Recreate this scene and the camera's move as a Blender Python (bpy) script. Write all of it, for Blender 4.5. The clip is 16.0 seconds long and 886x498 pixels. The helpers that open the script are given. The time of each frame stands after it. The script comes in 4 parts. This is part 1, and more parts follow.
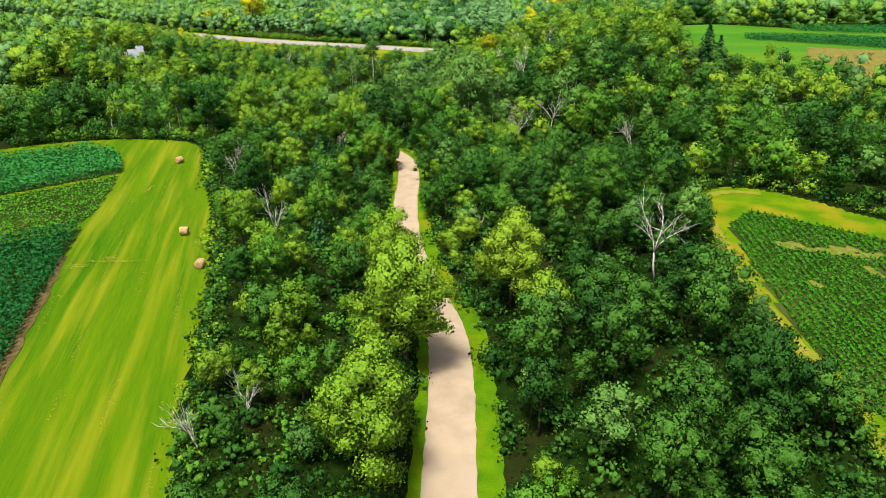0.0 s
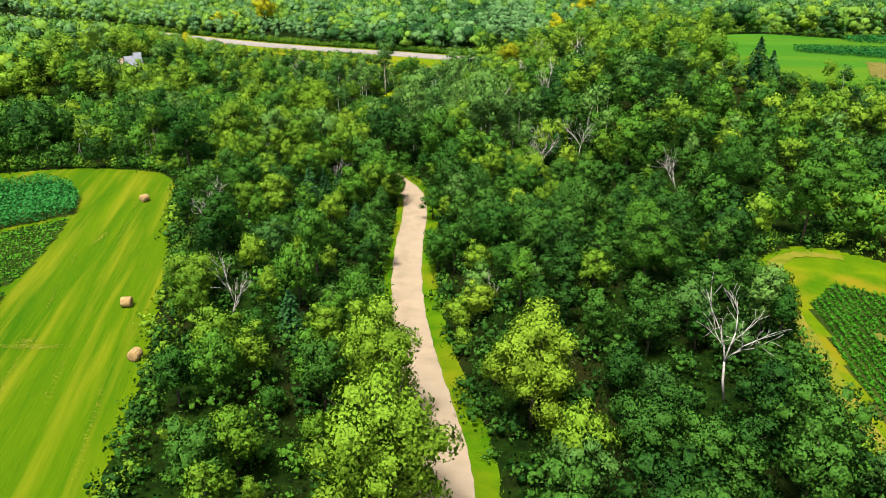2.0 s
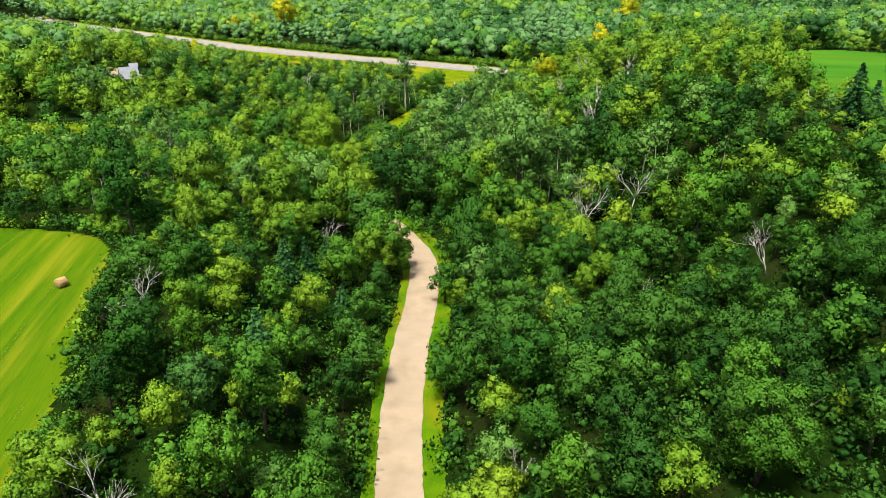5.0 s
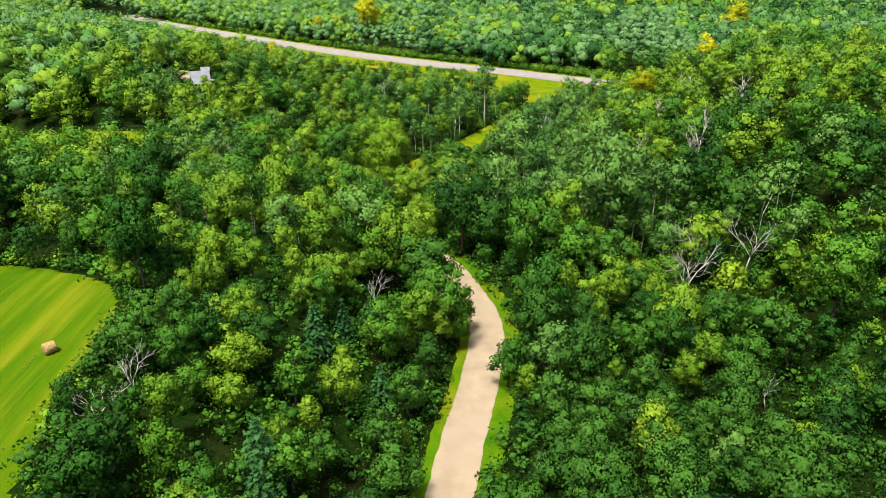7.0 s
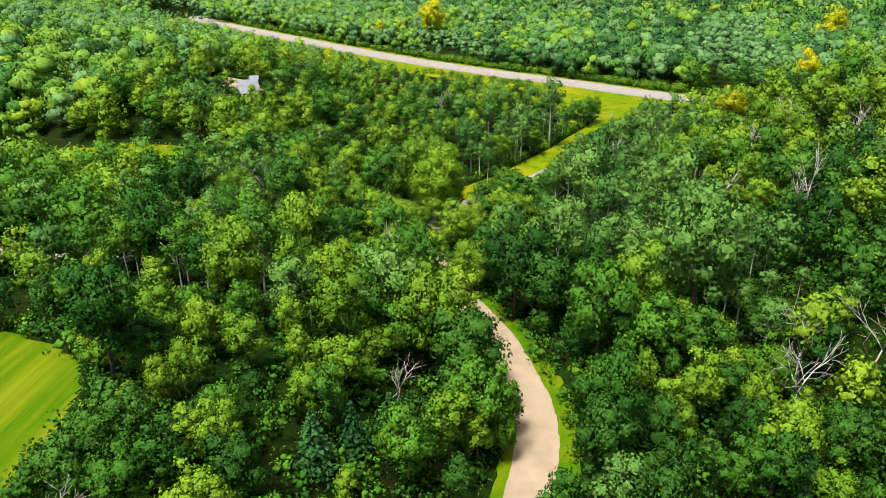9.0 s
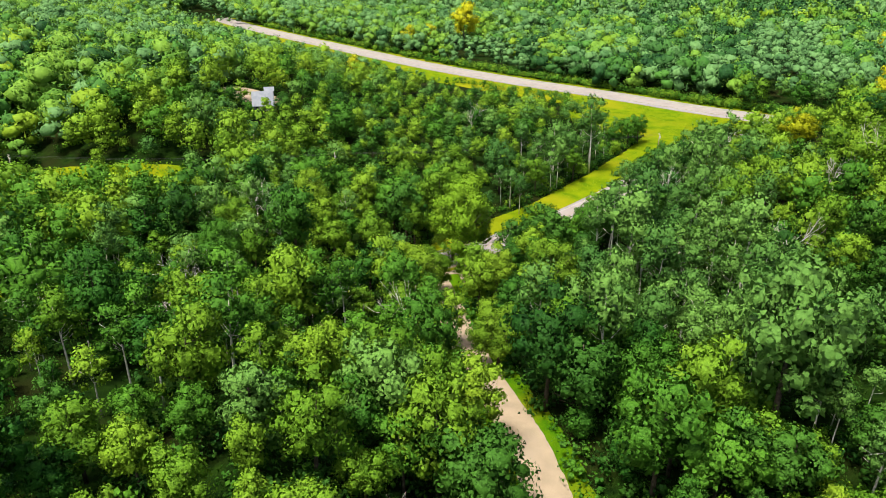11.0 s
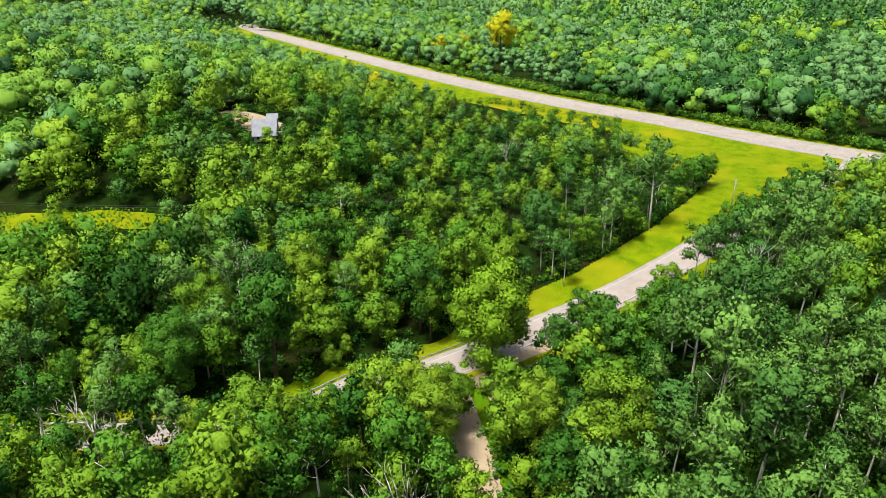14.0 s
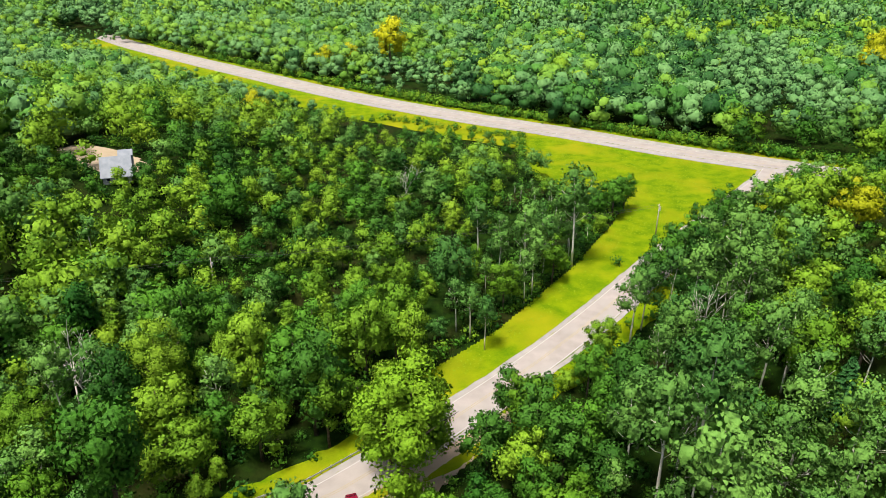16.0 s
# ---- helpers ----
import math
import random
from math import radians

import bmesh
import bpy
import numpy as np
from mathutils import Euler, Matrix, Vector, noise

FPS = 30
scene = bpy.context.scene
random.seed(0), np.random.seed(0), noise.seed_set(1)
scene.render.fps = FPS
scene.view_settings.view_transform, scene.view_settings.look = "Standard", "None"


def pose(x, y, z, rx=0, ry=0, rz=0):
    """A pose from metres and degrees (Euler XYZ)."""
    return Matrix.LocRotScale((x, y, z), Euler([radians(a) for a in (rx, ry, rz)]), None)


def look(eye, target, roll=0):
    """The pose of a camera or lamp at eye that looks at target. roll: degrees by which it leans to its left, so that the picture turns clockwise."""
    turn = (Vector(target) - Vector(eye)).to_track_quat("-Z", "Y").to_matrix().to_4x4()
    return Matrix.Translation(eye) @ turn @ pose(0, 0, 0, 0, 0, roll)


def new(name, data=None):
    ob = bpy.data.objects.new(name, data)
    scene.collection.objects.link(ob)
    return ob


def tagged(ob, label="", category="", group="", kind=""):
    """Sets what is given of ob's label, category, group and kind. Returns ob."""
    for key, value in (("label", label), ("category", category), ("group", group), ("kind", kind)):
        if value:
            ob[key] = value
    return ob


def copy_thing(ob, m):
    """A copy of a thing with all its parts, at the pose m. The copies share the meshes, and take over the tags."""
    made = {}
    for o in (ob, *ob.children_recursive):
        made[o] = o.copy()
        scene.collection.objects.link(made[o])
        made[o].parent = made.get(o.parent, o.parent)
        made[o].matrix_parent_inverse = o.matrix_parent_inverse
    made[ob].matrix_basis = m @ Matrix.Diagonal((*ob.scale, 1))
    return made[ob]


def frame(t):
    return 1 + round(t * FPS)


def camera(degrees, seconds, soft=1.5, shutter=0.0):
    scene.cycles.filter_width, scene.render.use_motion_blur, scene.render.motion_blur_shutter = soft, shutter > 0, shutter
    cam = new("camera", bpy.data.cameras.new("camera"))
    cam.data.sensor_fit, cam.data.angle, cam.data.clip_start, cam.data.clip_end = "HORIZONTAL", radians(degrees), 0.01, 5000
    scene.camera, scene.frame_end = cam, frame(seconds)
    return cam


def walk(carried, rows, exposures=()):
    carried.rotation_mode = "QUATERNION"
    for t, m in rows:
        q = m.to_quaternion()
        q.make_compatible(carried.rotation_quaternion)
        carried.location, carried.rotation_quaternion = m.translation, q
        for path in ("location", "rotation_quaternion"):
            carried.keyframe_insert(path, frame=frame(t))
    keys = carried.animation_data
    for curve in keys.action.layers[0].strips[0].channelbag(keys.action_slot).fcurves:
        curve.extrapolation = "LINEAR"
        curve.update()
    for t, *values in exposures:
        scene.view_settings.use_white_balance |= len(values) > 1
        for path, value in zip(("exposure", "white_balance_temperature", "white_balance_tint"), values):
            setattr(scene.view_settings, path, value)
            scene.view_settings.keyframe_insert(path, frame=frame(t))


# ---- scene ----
import functools
cam = camera(64.3, 16.0, soft=0.7)
METRES, EYE, TILT, LEAN, TURN = 229.0, 65.0, -24.3, 0.0, 0.0
ROWS = [
    (0.0, 0.0, 0.0, 0.0, 0.0, 0.0, 0.0),
    (0.5, 0.0027, 0.0293, 0.0134, 0.46, 0.0, -0.24),
    (1.0, 0.0051, 0.0589, 0.0266, 1.17, -0.02, -0.6),
    (1.5, 0.0073, 0.0883, 0.0401, 1.63, -0.02, -0.86),
    (2.0, 0.0092, 0.119, 0.0541, 1.54, -0.03, -0.86),
    (2.5, 0.0109, 0.1484, 0.0677, 1.71, -0.04, -0.96),
    (3.0, 0.0122, 0.1776, 0.081, 1.69, -0.06, -0.99),
    (3.5, 0.0136, 0.2068, 0.0942, 2.15, -0.1, -1.22),
    (4.0, 0.0148, 0.2352, 0.1072, 2.76, -0.13, -1.52),
    (6.5, 0.0138, 0.3723, 0.1689, 8.25, -0.49, -4.0),
    (7.0, 0.0123, 0.3989, 0.1806, 10.46, -0.65, -4.94),
    (7.5, 0.01, 0.4257, 0.1923, 11.33, -0.71, -5.31),
    (8.0, 0.0063, 0.4532, 0.2048, 12.41, -0.81, -5.78),
    (8.5, 0.0023, 0.4798, 0.2169, 14.15, -0.99, -6.53),
    (9.0, -0.0024, 0.5066, 0.229, 15.53, -1.14, -7.11),
    (11.5, -0.0368, 0.6401, 0.289, 20.05, -1.77, -9.02),
    (12.0, -0.0461, 0.6681, 0.3018, 21.9, -2.07, -9.75),
    (12.5, -0.0558, 0.6952, 0.3143, 21.92, -2.07, -9.77),
    (13.0, -0.0661, 0.7225, 0.327, 21.81, -2.05, -9.72),
    (13.5, -0.0765, 0.7497, 0.3395, 21.53, -1.98, -9.62),
    (14.0, -0.0879, 0.7783, 0.3524, 20.9, -1.85, -9.37),
    (14.5, -0.0991, 0.8061, 0.3649, 19.69, -1.65, -8.87),
    (15.0, -0.1102, 0.834, 0.3773, 17.57, -1.31, -8.0),
    (15.5, -0.121, 0.8618, 0.3899, 15.14, -0.97, -6.95),
    (16.0, -0.1313, 0.8919, 0.4029, 12.77, -0.69, -5.9),
]
walk(cam, [(t, pose(0, 0, EYE, TILT, LEAN, TURN) @ pose(METRES * x, METRES * y, METRES * z, 90 + pitch, roll, yaw)) for t, x, y, z, yaw, pitch, roll in ROWS])

# ---- light ----
SUN_ELEVATION, SUN_FROM = 69.0, (-0.45, -0.89)      # degrees, and the plan direction in which the sun stands
sky_world = bpy.data.worlds.new("sky")
scene.world = sky_world
sky_world.use_nodes = True
sky_nodes = sky_world.node_tree
sky = sky_nodes.nodes.new("ShaderNodeTexSky")
sky.sky_type = "NISHITA"
sky.sun_disc = False
sky.sun_elevation = radians(SUN_ELEVATION)
sky.sun_rotation = math.atan2(SUN_FROM[0], SUN_FROM[1])
sky.air_density, sky.dust_density, sky.ozone_density = 1.0, 6.0, 0.6
sky_nodes.nodes["Background"].inputs["Strength"].default_value = 0.085
sky_nodes.links.new(sky.outputs["Color"], sky_nodes.nodes["Background"].inputs["Color"])
sun_data = bpy.data.lights.new("sun", "SUN")
sun_data.energy, sun_data.angle, sun_data.color = 3.2, radians(12.0), (1.0, 0.95, 0.86)
sun = new("sun", sun_data)
sun_way = Vector((SUN_FROM[0], SUN_FROM[1], math.tan(radians(SUN_ELEVATION)) * math.hypot(*SUN_FROM)))
sun.matrix_basis = look(tuple(sun_way.normalized() * 300), (0, 0, 0))
scene.view_settings.exposure = 1.32


# ---- materials ----
def shader(name):
    m = bpy.data.materials.new(name)
    m.use_nodes = True
    t = m.node_tree
    return m, t, t.nodes["Principled BSDF"], lambda kind: t.nodes.new("ShaderNode" + kind), t.links.new


def surface(name, dark, light, rough=0.85, scale=1.0, fine=9.0, bump=0.3, third=None, third_scale=0.05, stretch=(1, 1, 1), turn=0.0, metallic=0.0):
    """A surface whose colour drifts between two or three tones at two scales, with fine relief."""
    m, t, p, node, link = shader(name)
    at = node("NewGeometry")
    fit_to = node("Mapping")
    fit_to.vector_type = "TEXTURE"
    fit_to.inputs["Scale"].default_value = stretch
    fit_to.inputs["Rotation"].default_value = (0, 0, radians(turn))
    link(at.outputs["Position"], fit_to.inputs["Vector"])
    large, small = node("TexNoise"), node("TexNoise")
    large.inputs["Scale"].default_value, small.inputs["Scale"].default_value = scale, fine
    large.inputs["Detail"].default_value, small.inputs["Detail"].default_value = 6.0, 5.0
    for n in (large, small):
        link(fit_to.outputs["Vector"], n.inputs["Vector"])
    both = node("Math")
    both.operation = "MULTIPLY_ADD"
    both.inputs[1].default_value = 0.45
    link(small.outputs["Fac"], both.inputs[0])
    link(large.outputs["Fac"], both.inputs[2])
    ramp = node("ValToRGB")
    ramp.color_ramp.elements[0].position, ramp.color_ramp.elements[1].position = 0.5, 0.95
    ramp.color_ramp.elements[0].color, ramp.color_ramp.elements[1].color = (*dark, 1), (*light, 1)
    link(both.outputs[0], ramp.inputs["Fac"])
    colour = ramp.outputs["Color"]
    if third:
        patch, cut, mix = node("TexNoise"), node("ValToRGB"), node("Mix")
        patch.inputs["Scale"].default_value, patch.inputs["Detail"].default_value = third_scale, 5.0
        link(fit_to.outputs["Vector"], patch.inputs["Vector"])
        cut.color_ramp.elements[0].position, cut.color_ramp.elements[1].position = 0.48, 0.68
        link(patch.outputs["Fac"], cut.inputs["Fac"])
        mix.data_type = "RGBA"
        link(cut.outputs["Color"], mix.inputs["Factor"])
        link(colour, mix.inputs["A"])
        mix.inputs["B"].default_value = (*third, 1)
        colour = mix.outputs["Result"]
    link(colour, p.inputs["Base Color"])
    p.inputs["Roughness"].default_value, p.inputs["Metallic"].default_value = rough, metallic
    p.inputs["Specular IOR Level"].default_value = 0.03 if rough > 0.88 else 0.3
    if bump:
        b = node("Bump")
        b.inputs["Strength"].default_value, b.inputs["Distance"].default_value = bump, 0.1
        link(small.outputs["Fac"], b.inputs["Height"])
        link(b.outputs["Normal"], p.inputs["Normal"])
    return m


LEAFY = set()


def leafy(name, dark, light, glow=0.2, open_part=0.30, grain=5.6):
    """Leaves: the tone goes from tree to tree, from spray to spray and from leaf to leaf; the sprays have ragged edges, and some light comes through."""
    m, t, p, node, link = shader(name)
    LEAFY.add(name)
    info, at, own = node("ObjectInfo"), node("NewGeometry"), node("Attribute")
    own.attribute_name = "tint"
    drift, leaf = node("TexNoise"), node("TexNoise")
    drift.inputs["Scale"].default_value, drift.inputs["Detail"].default_value = 0.35, 3.0
    leaf.inputs["Scale"].default_value, leaf.inputs["Detail"].default_value = grain, 2.0
    for n in (drift, leaf):
        link(at.outputs["Position"], n.inputs["Vector"])

    def maths(kind, a, b, c=None):
        n = node("Math")
        n.operation = kind
        for k, v in enumerate((a, b, c)):
            if isinstance(v, (int, float)):
                n.inputs[k].default_value = v
            elif v is not None:
                link(v, n.inputs[k])
        return n.outputs[0]

    tree = maths("PINGPONG", maths("ADD", info.outputs["Random"], own.outputs["Fac"]), 1.0)
    tone = maths("MULTIPLY", tree, 0.74)
    tone = maths("MULTIPLY_ADD", at.outputs["Random Per Island"], 0.10, tone)
    tone = maths("MULTIPLY_ADD", drift.outputs["Fac"], 0.16, tone)
    tone = maths("MULTIPLY_ADD", leaf.outputs["Fac"], 0.34, tone)
    ramp = node("ValToRGB")
    ramp.color_ramp.elements[0].position, ramp.color_ramp.elements[1].position = 0.26, 1.12
    ramp.color_ramp.elements[0].color, ramp.color_ramp.elements[1].color = (*dark, 1), (*light, 1)
    link(tone, ramp.inputs["Fac"])
    link(ramp.outputs["Color"], p.inputs["Base Color"])
    p.inputs["Roughness"].default_value = 0.6
    p.inputs["Specular IOR Level"].default_value = 0.08
    relief = node("Bump")
    relief.inputs["Strength"].default_value, relief.inputs["Distance"].default_value = 0.6, 0.2
    link(leaf.outputs["Fac"], relief.inputs["Height"])
    link(relief.outputs["Normal"], p.inputs["Normal"])
    through_leaf, mix, clear, cut = node("BsdfTranslucent"), node("MixShader"), node("BsdfTransparent"), node("MixShader")
    link(ramp.outputs["Color"], through_leaf.inputs["Color"])
    mix.inputs["Fac"].default_value = glow
    link(p.outputs[0], mix.inputs[1])
    link(through_leaf.outputs[0], mix.inputs[2])
    spray, middle = node("UVMap"), node("VectorMath")
    middle.operation = "DISTANCE"
    middle.inputs[1].default_value = (0.5, 0.5, 0.0)
    link(spray.outputs["UV"], middle.inputs[0])
    rim = maths("MULTIPLY", middle.outputs["Value"], middle.outputs["Value"])
    link(maths("GREATER_THAN", leaf.outputs["Fac"], maths("MULTIPLY_ADD", rim, 1.9, open_part)), cut.inputs["Fac"])
    link(clear.outputs[0], cut.inputs[1])
    link(mix.outputs[0], cut.inputs[2])
    link(cut.outputs[0], t.nodes["Material Output"].inputs["Surface"])
    return m


LEAF = {
    "oak": leafy("oak_leaves", (0.012, 0.066, 0.007), (0.069, 0.188, 0.014)),
    "light": leafy("light_leaves", (0.041, 0.126, 0.007), (0.150, 0.271, 0.016)),
    "bright": leafy("bright_leaves", (0.070, 0.165, 0.009), (0.185, 0.300, 0.018)),
    "sunny": leafy("sunny_leaves", (0.115, 0.235, 0.010), (0.205, 0.325, 0.018)),
    "aspen": leafy("aspen_leaves", (0.029, 0.103, 0.018), (0.107, 0.228, 0.039)),
    "dark": leafy("dark_leaves", (0.010, 0.050, 0.006), (0.047, 0.136, 0.014)),
    "yellow": leafy("yellow_leaves", (0.21, 0.25, 0.006), (0.42, 0.42, 0.010)),
    "needle": leafy("pine_needles", (0.007, 0.044, 0.010), (0.034, 0.110, 0.026), 0.1, 0.34),
    "corn": leafy("corn_leaves", (0.004, 0.062, 0.010), (0.022, 0.150, 0.024), 0.15, 0.3),
    "bean": leafy("bean_leaves", (0.010, 0.082, 0.002), (0.036, 0.160, 0.005), 0.15, 0.15),
    "young_bean": leafy("young_bean_leaves", (0.020, 0.110, 0.003), (0.055, 0.190, 0.007), 0.15, 0.15),
    "grass": leafy("tall_grass", (0.055, 0.125, 0.0015), (0.135, 0.185, 0.003), 0.2, 0.3),
}
LEAF_HAZED = {    # leaves as full, unbroken sprays, with blue distance haze painted into their colour
    "oak": leafy("hazed_oak_crowns", (0.012, 0.065, 0.013), (0.065, 0.185, 0.026), 0.2, 0.26, 2.6),
    "light": leafy("hazed_light_crowns", (0.037, 0.125, 0.013), (0.138, 0.266, 0.029), 0.2, 0.26, 2.6),
    "aspen": leafy("hazed_aspen_crowns", (0.029, 0.098, 0.028), (0.109, 0.230, 0.070), 0.2, 0.26, 2.6),
    "dark": leafy("hazed_dark_crowns", (0.010, 0.048, 0.012), (0.045, 0.133, 0.026), 0.2, 0.26, 2.6),
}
BARK = surface("dark_bark", (0.03, 0.024, 0.018), (0.096, 0.078, 0.06), 0.9, 2.0, 14.0, 0.6)
PALE_BARK = surface("pale_bark", (0.38, 0.35, 0.30), (0.62, 0.59, 0.53), 0.8, 1.2, 8.0, 0.4)
DEAD_WOOD = surface("weathered_dead_wood", (0.27, 0.245, 0.225), (0.50, 0.465, 0.43), 0.85, 1.5, 10.0, 0.4)
# near black: the shade beneath the crowns is put into the floor colour
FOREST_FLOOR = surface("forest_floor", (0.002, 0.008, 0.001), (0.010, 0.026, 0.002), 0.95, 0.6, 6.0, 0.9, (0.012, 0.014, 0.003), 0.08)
HAY_GRASS = surface("mown_hay_grass", (0.024, 0.076, 0.0007), (0.064, 0.113, 0.0009), 0.9, 0.30, 5.0, 0.5, (0.105, 0.13, 0.004), 0.42, (1, 18, 1), 12)
MEADOW = surface("meadow_grass", (0.050, 0.105, 0.001), (0.125, 0.165, 0.0015), 0.95, 0.25, 4.0, 0.6, (0.16, 0.165, 0.004), 0.06)
VERGE = surface("verge_grass", (0.022, 0.085, 0.001), (0.070, 0.135, 0.0015), 0.95, 0.3, 5.0, 0.6, (0.105, 0.13, 0.003), 0.1)
GRAVEL = surface("pale_gravel", (0.215, 0.17, 0.115), (0.295, 0.234, 0.16), 0.95, 0.35, 12.0, 0.4, (0.26, 0.21, 0.148), 0.15)
ASPHALT = surface("pale_worn_asphalt", (0.185, 0.165, 0.152), (0.25, 0.225, 0.208), 0.9, 0.3, 10.0, 0.2, (0.225, 0.207, 0.193), 0.2)
SHOULDER = surface("gravel_shoulder", (0.174, 0.1624, 0.1508), (0.2436, 0.2262, 0.2059), 0.95, 0.4, 12.0, 0.4)
HILL_GRASS = surface("smooth_green_crop", (0.022, 0.098, 0.005), (0.045, 0.135, 0.009), 0.95, 0.12, 4.0, 0.4, (0.065, 0.13, 0.006), 0.04, (1, 6, 1), 80)
HEADLAND = surface("headland_grass", (0.035, 0.095, 0.001), (0.10, 0.145, 0.0015), 0.95, 0.2, 4.0, 0.5, (0.15, 0.125, 0.006), 0.10)
DRY_EARTH = surface("dry_field_earth", (0.075, 0.078, 0.012), (0.15, 0.125, 0.032), 0.95, 0.5, 6.0, 0.5)
WHITE_PAINT = surface("white_road_paint", (0.22, 0.21, 0.20), (0.31, 0.30, 0.29), 0.7, 0.8, 9.0, 0.1)
YELLOW_PAINT = surface("yellow_road_paint", (0.19, 0.155, 0.09), (0.25, 0.205, 0.12), 0.7, 0.8, 9.0, 0.1)
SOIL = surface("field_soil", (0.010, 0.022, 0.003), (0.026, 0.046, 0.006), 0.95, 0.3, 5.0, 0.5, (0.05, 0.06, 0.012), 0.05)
HAY = surface("dry_hay", (0.24, 0.155, 0.065), (0.44, 0.30, 0.13), 0.95, 3.0, 20.0, 0.9)


CUT_HAY = surface("cut_hay_grass", (0.095, 0.135, 0.006), (0.18, 0.18, 0.024), 0.95, 1.5, 12.0, 0.5)


# ---- mesh helpers ----
def mesh_of(name, verts, faces, material, tint=None, normals=None, spread=None):
    """A mesh from arrays: faces all have the same number of corners."""
    verts, faces = np.asarray(verts, float), np.asarray(faces, int)
    me = bpy.data.meshes.new(name)
    n, k = faces.shape
    me.vertices.add(len(verts))
    me.vertices.foreach_set("co", verts.ravel())
    me.loops.add(n * k)
    me.loops.foreach_set("vertex_index", faces.ravel())
    me.polygons.add(n)
    me.polygons.foreach_set("loop_start", np.arange(0, n * k, k))
    me.materials.append(material)
    if tint is not None:
        a = me.attributes.new("tint", "FLOAT", "POINT")
        a.data.foreach_set("value", np.asarray(tint, float))
    if material.name in LEAFY:      # every leaf spray has its own middle and rim
        corner = np.array(((-0.5, 0.0), (0.0, -0.5), (0.5, 0.0), (0.0, 0.5))) if k == 4 else np.array(((0.0, 0.5), (-0.433, -0.25), (0.433, -0.25)))
        flat = np.ones(n) if spread is None else np.asarray(spread, float)
        me.uv_layers.new(name="spray").data.foreach_set("uv", (0.5 + flat[:, None, None] * corner[None]).ravel())
    me.update(calc_edges=True)
    me.validate()
    if len(verts) <= 12:
        me.polygons.foreach_set("use_smooth", np.zeros(n, bool))
    if normals is not None:
        me.normals_split_custom_set_from_vertices(np.asarray(normals, float))
    return me


def part(name, me, parent=None, label=""):
    ob = new(name, me)
    ob.parent = parent
    return tagged(ob, label)


def thing(name, m, label, category, group="", kind=""):
    ob = new(name)
    ob.matrix_basis = m
    return tagged(ob, label, category, group, kind)


def joined(pieces):
    """One array of verts and faces out of several."""
    vs, fs, base = [], [], 0
    for v, f in pieces:
        vs.append(v)
        fs.append(f + base)
        base += len(v)
    return np.concatenate(vs), np.concatenate(fs)


def tube(points, radii, sides=6):
    """A tapered tube through points, of quads, closed at both ends by tiny rings."""
    points = [Vector(p) for p in points]
    rings = []
    for i, p in enumerate(points):
        way = (points[min(i + 1, len(points) - 1)] - points[max(i - 1, 0)]).normalized()
        u = way.orthogonal().normalized()
        w = way.cross(u)
        rings.append([p + (u * math.cos(a) + w * math.sin(a)) * radii[i] for a in np.arange(sides) * 2 * math.pi / sides])
    rings.append([points[-1] + (q - points[-1]) * 0.01 for q in rings[-1]])
    rings.insert(0, [points[0] + (q - points[0]) * 0.01 for q in rings[0]])
    verts = np.array([tuple(q) for r in rings for q in r])
    faces = [(r * sides + s, r * sides + (s + 1) % sides, (r + 1) * sides + (s + 1) % sides, (r + 1) * sides + s)
             for r in range(len(rings) - 1) for s in range(sides)]
    return verts, np.array(faces)


def box(sx, sy, sz, at=(0, 0, 0)):
    """Eight-cornered block with its base centred on a place."""
    x, y, z = sx / 2, sy / 2, sz
    v = np.array([(a * x, b * y, c * z) for c in (0, 1) for a, b in ((-1, -1), (1, -1), (1, 1), (-1, 1))], float) + np.array(at)
    f = np.array([(3, 2, 1, 0), (4, 5, 6, 7), (0, 1, 5, 4), (1, 2, 6, 5), (2, 3, 7, 6), (3, 0, 4, 7)])
    return v, f


# ---- the lie of the land ----
def ease(a, b, v):
    s = np.clip((np.asarray(v, float) - a) / (b - a), 0, 1)
    return s * s * (3 - 2 * s)


def spline(knots, n=12):
    """A smooth line through knots in the plan."""
    k = np.array(knots, float)
    k = np.vstack((2 * k[0] - k[1], k, 2 * k[-1] - k[-2]))
    out = []
    for i in range(1, len(k) - 2):
        for s in np.arange(n) / n:
            a, b, c, d = k[i - 1:i + 3]
            out.append(0.5 * (2 * b + (c - a) * s + (2 * a - 5 * b + 4 * c - d) * s ** 2 + (3 * b - a - 3 * c + d) * s ** 3))
    out.append(k[-2])
    return np.array(out)


LANE = spline([(-3, -60), (-1, 0), (0.2, 40), (0.7, 60), (1.1, 76), (0.6, 93), (-1.5, 107), (-4, 121), (-6.1, 134), (-7.7, 145), (-9, 158), (-9.8, 175), (-9.8, 192), (-10.7, 206),
               (-13, 215), (-17, 223), (-22.3, 232.5), (-28, 241), (-36, 253), (-43.5, 266), (-49, 276), (-56, 287), (-62, 296)])
HIGHWAY_NEAR = spline([(-230, 190), (-160, 221), (-125, 240), (-105, 255.5), (-89, 268.5), (-75, 286), (-62.5, 303), (-48, 327.5), (-31.5, 357), (-20.5, 379), (-8, 405), (6, 432), (18, 458), (23, 472)])
HIGHWAY_FAR = spline([(-420, 702), (-380, 673), (-342, 648), (-252, 596), (-163, 547), (-99.7, 519.5), (-49.4, 502.6), (-7, 486.3), (25, 477.5), (70, 466), (130, 455), (300, 430)])


def offset_line(line, off):
    way = np.gradient(line, axis=0)
    way /= np.linalg.norm(way, axis=1)[:, None]
    return line + np.stack((way[:, 1], -way[:, 0]), 1) * off


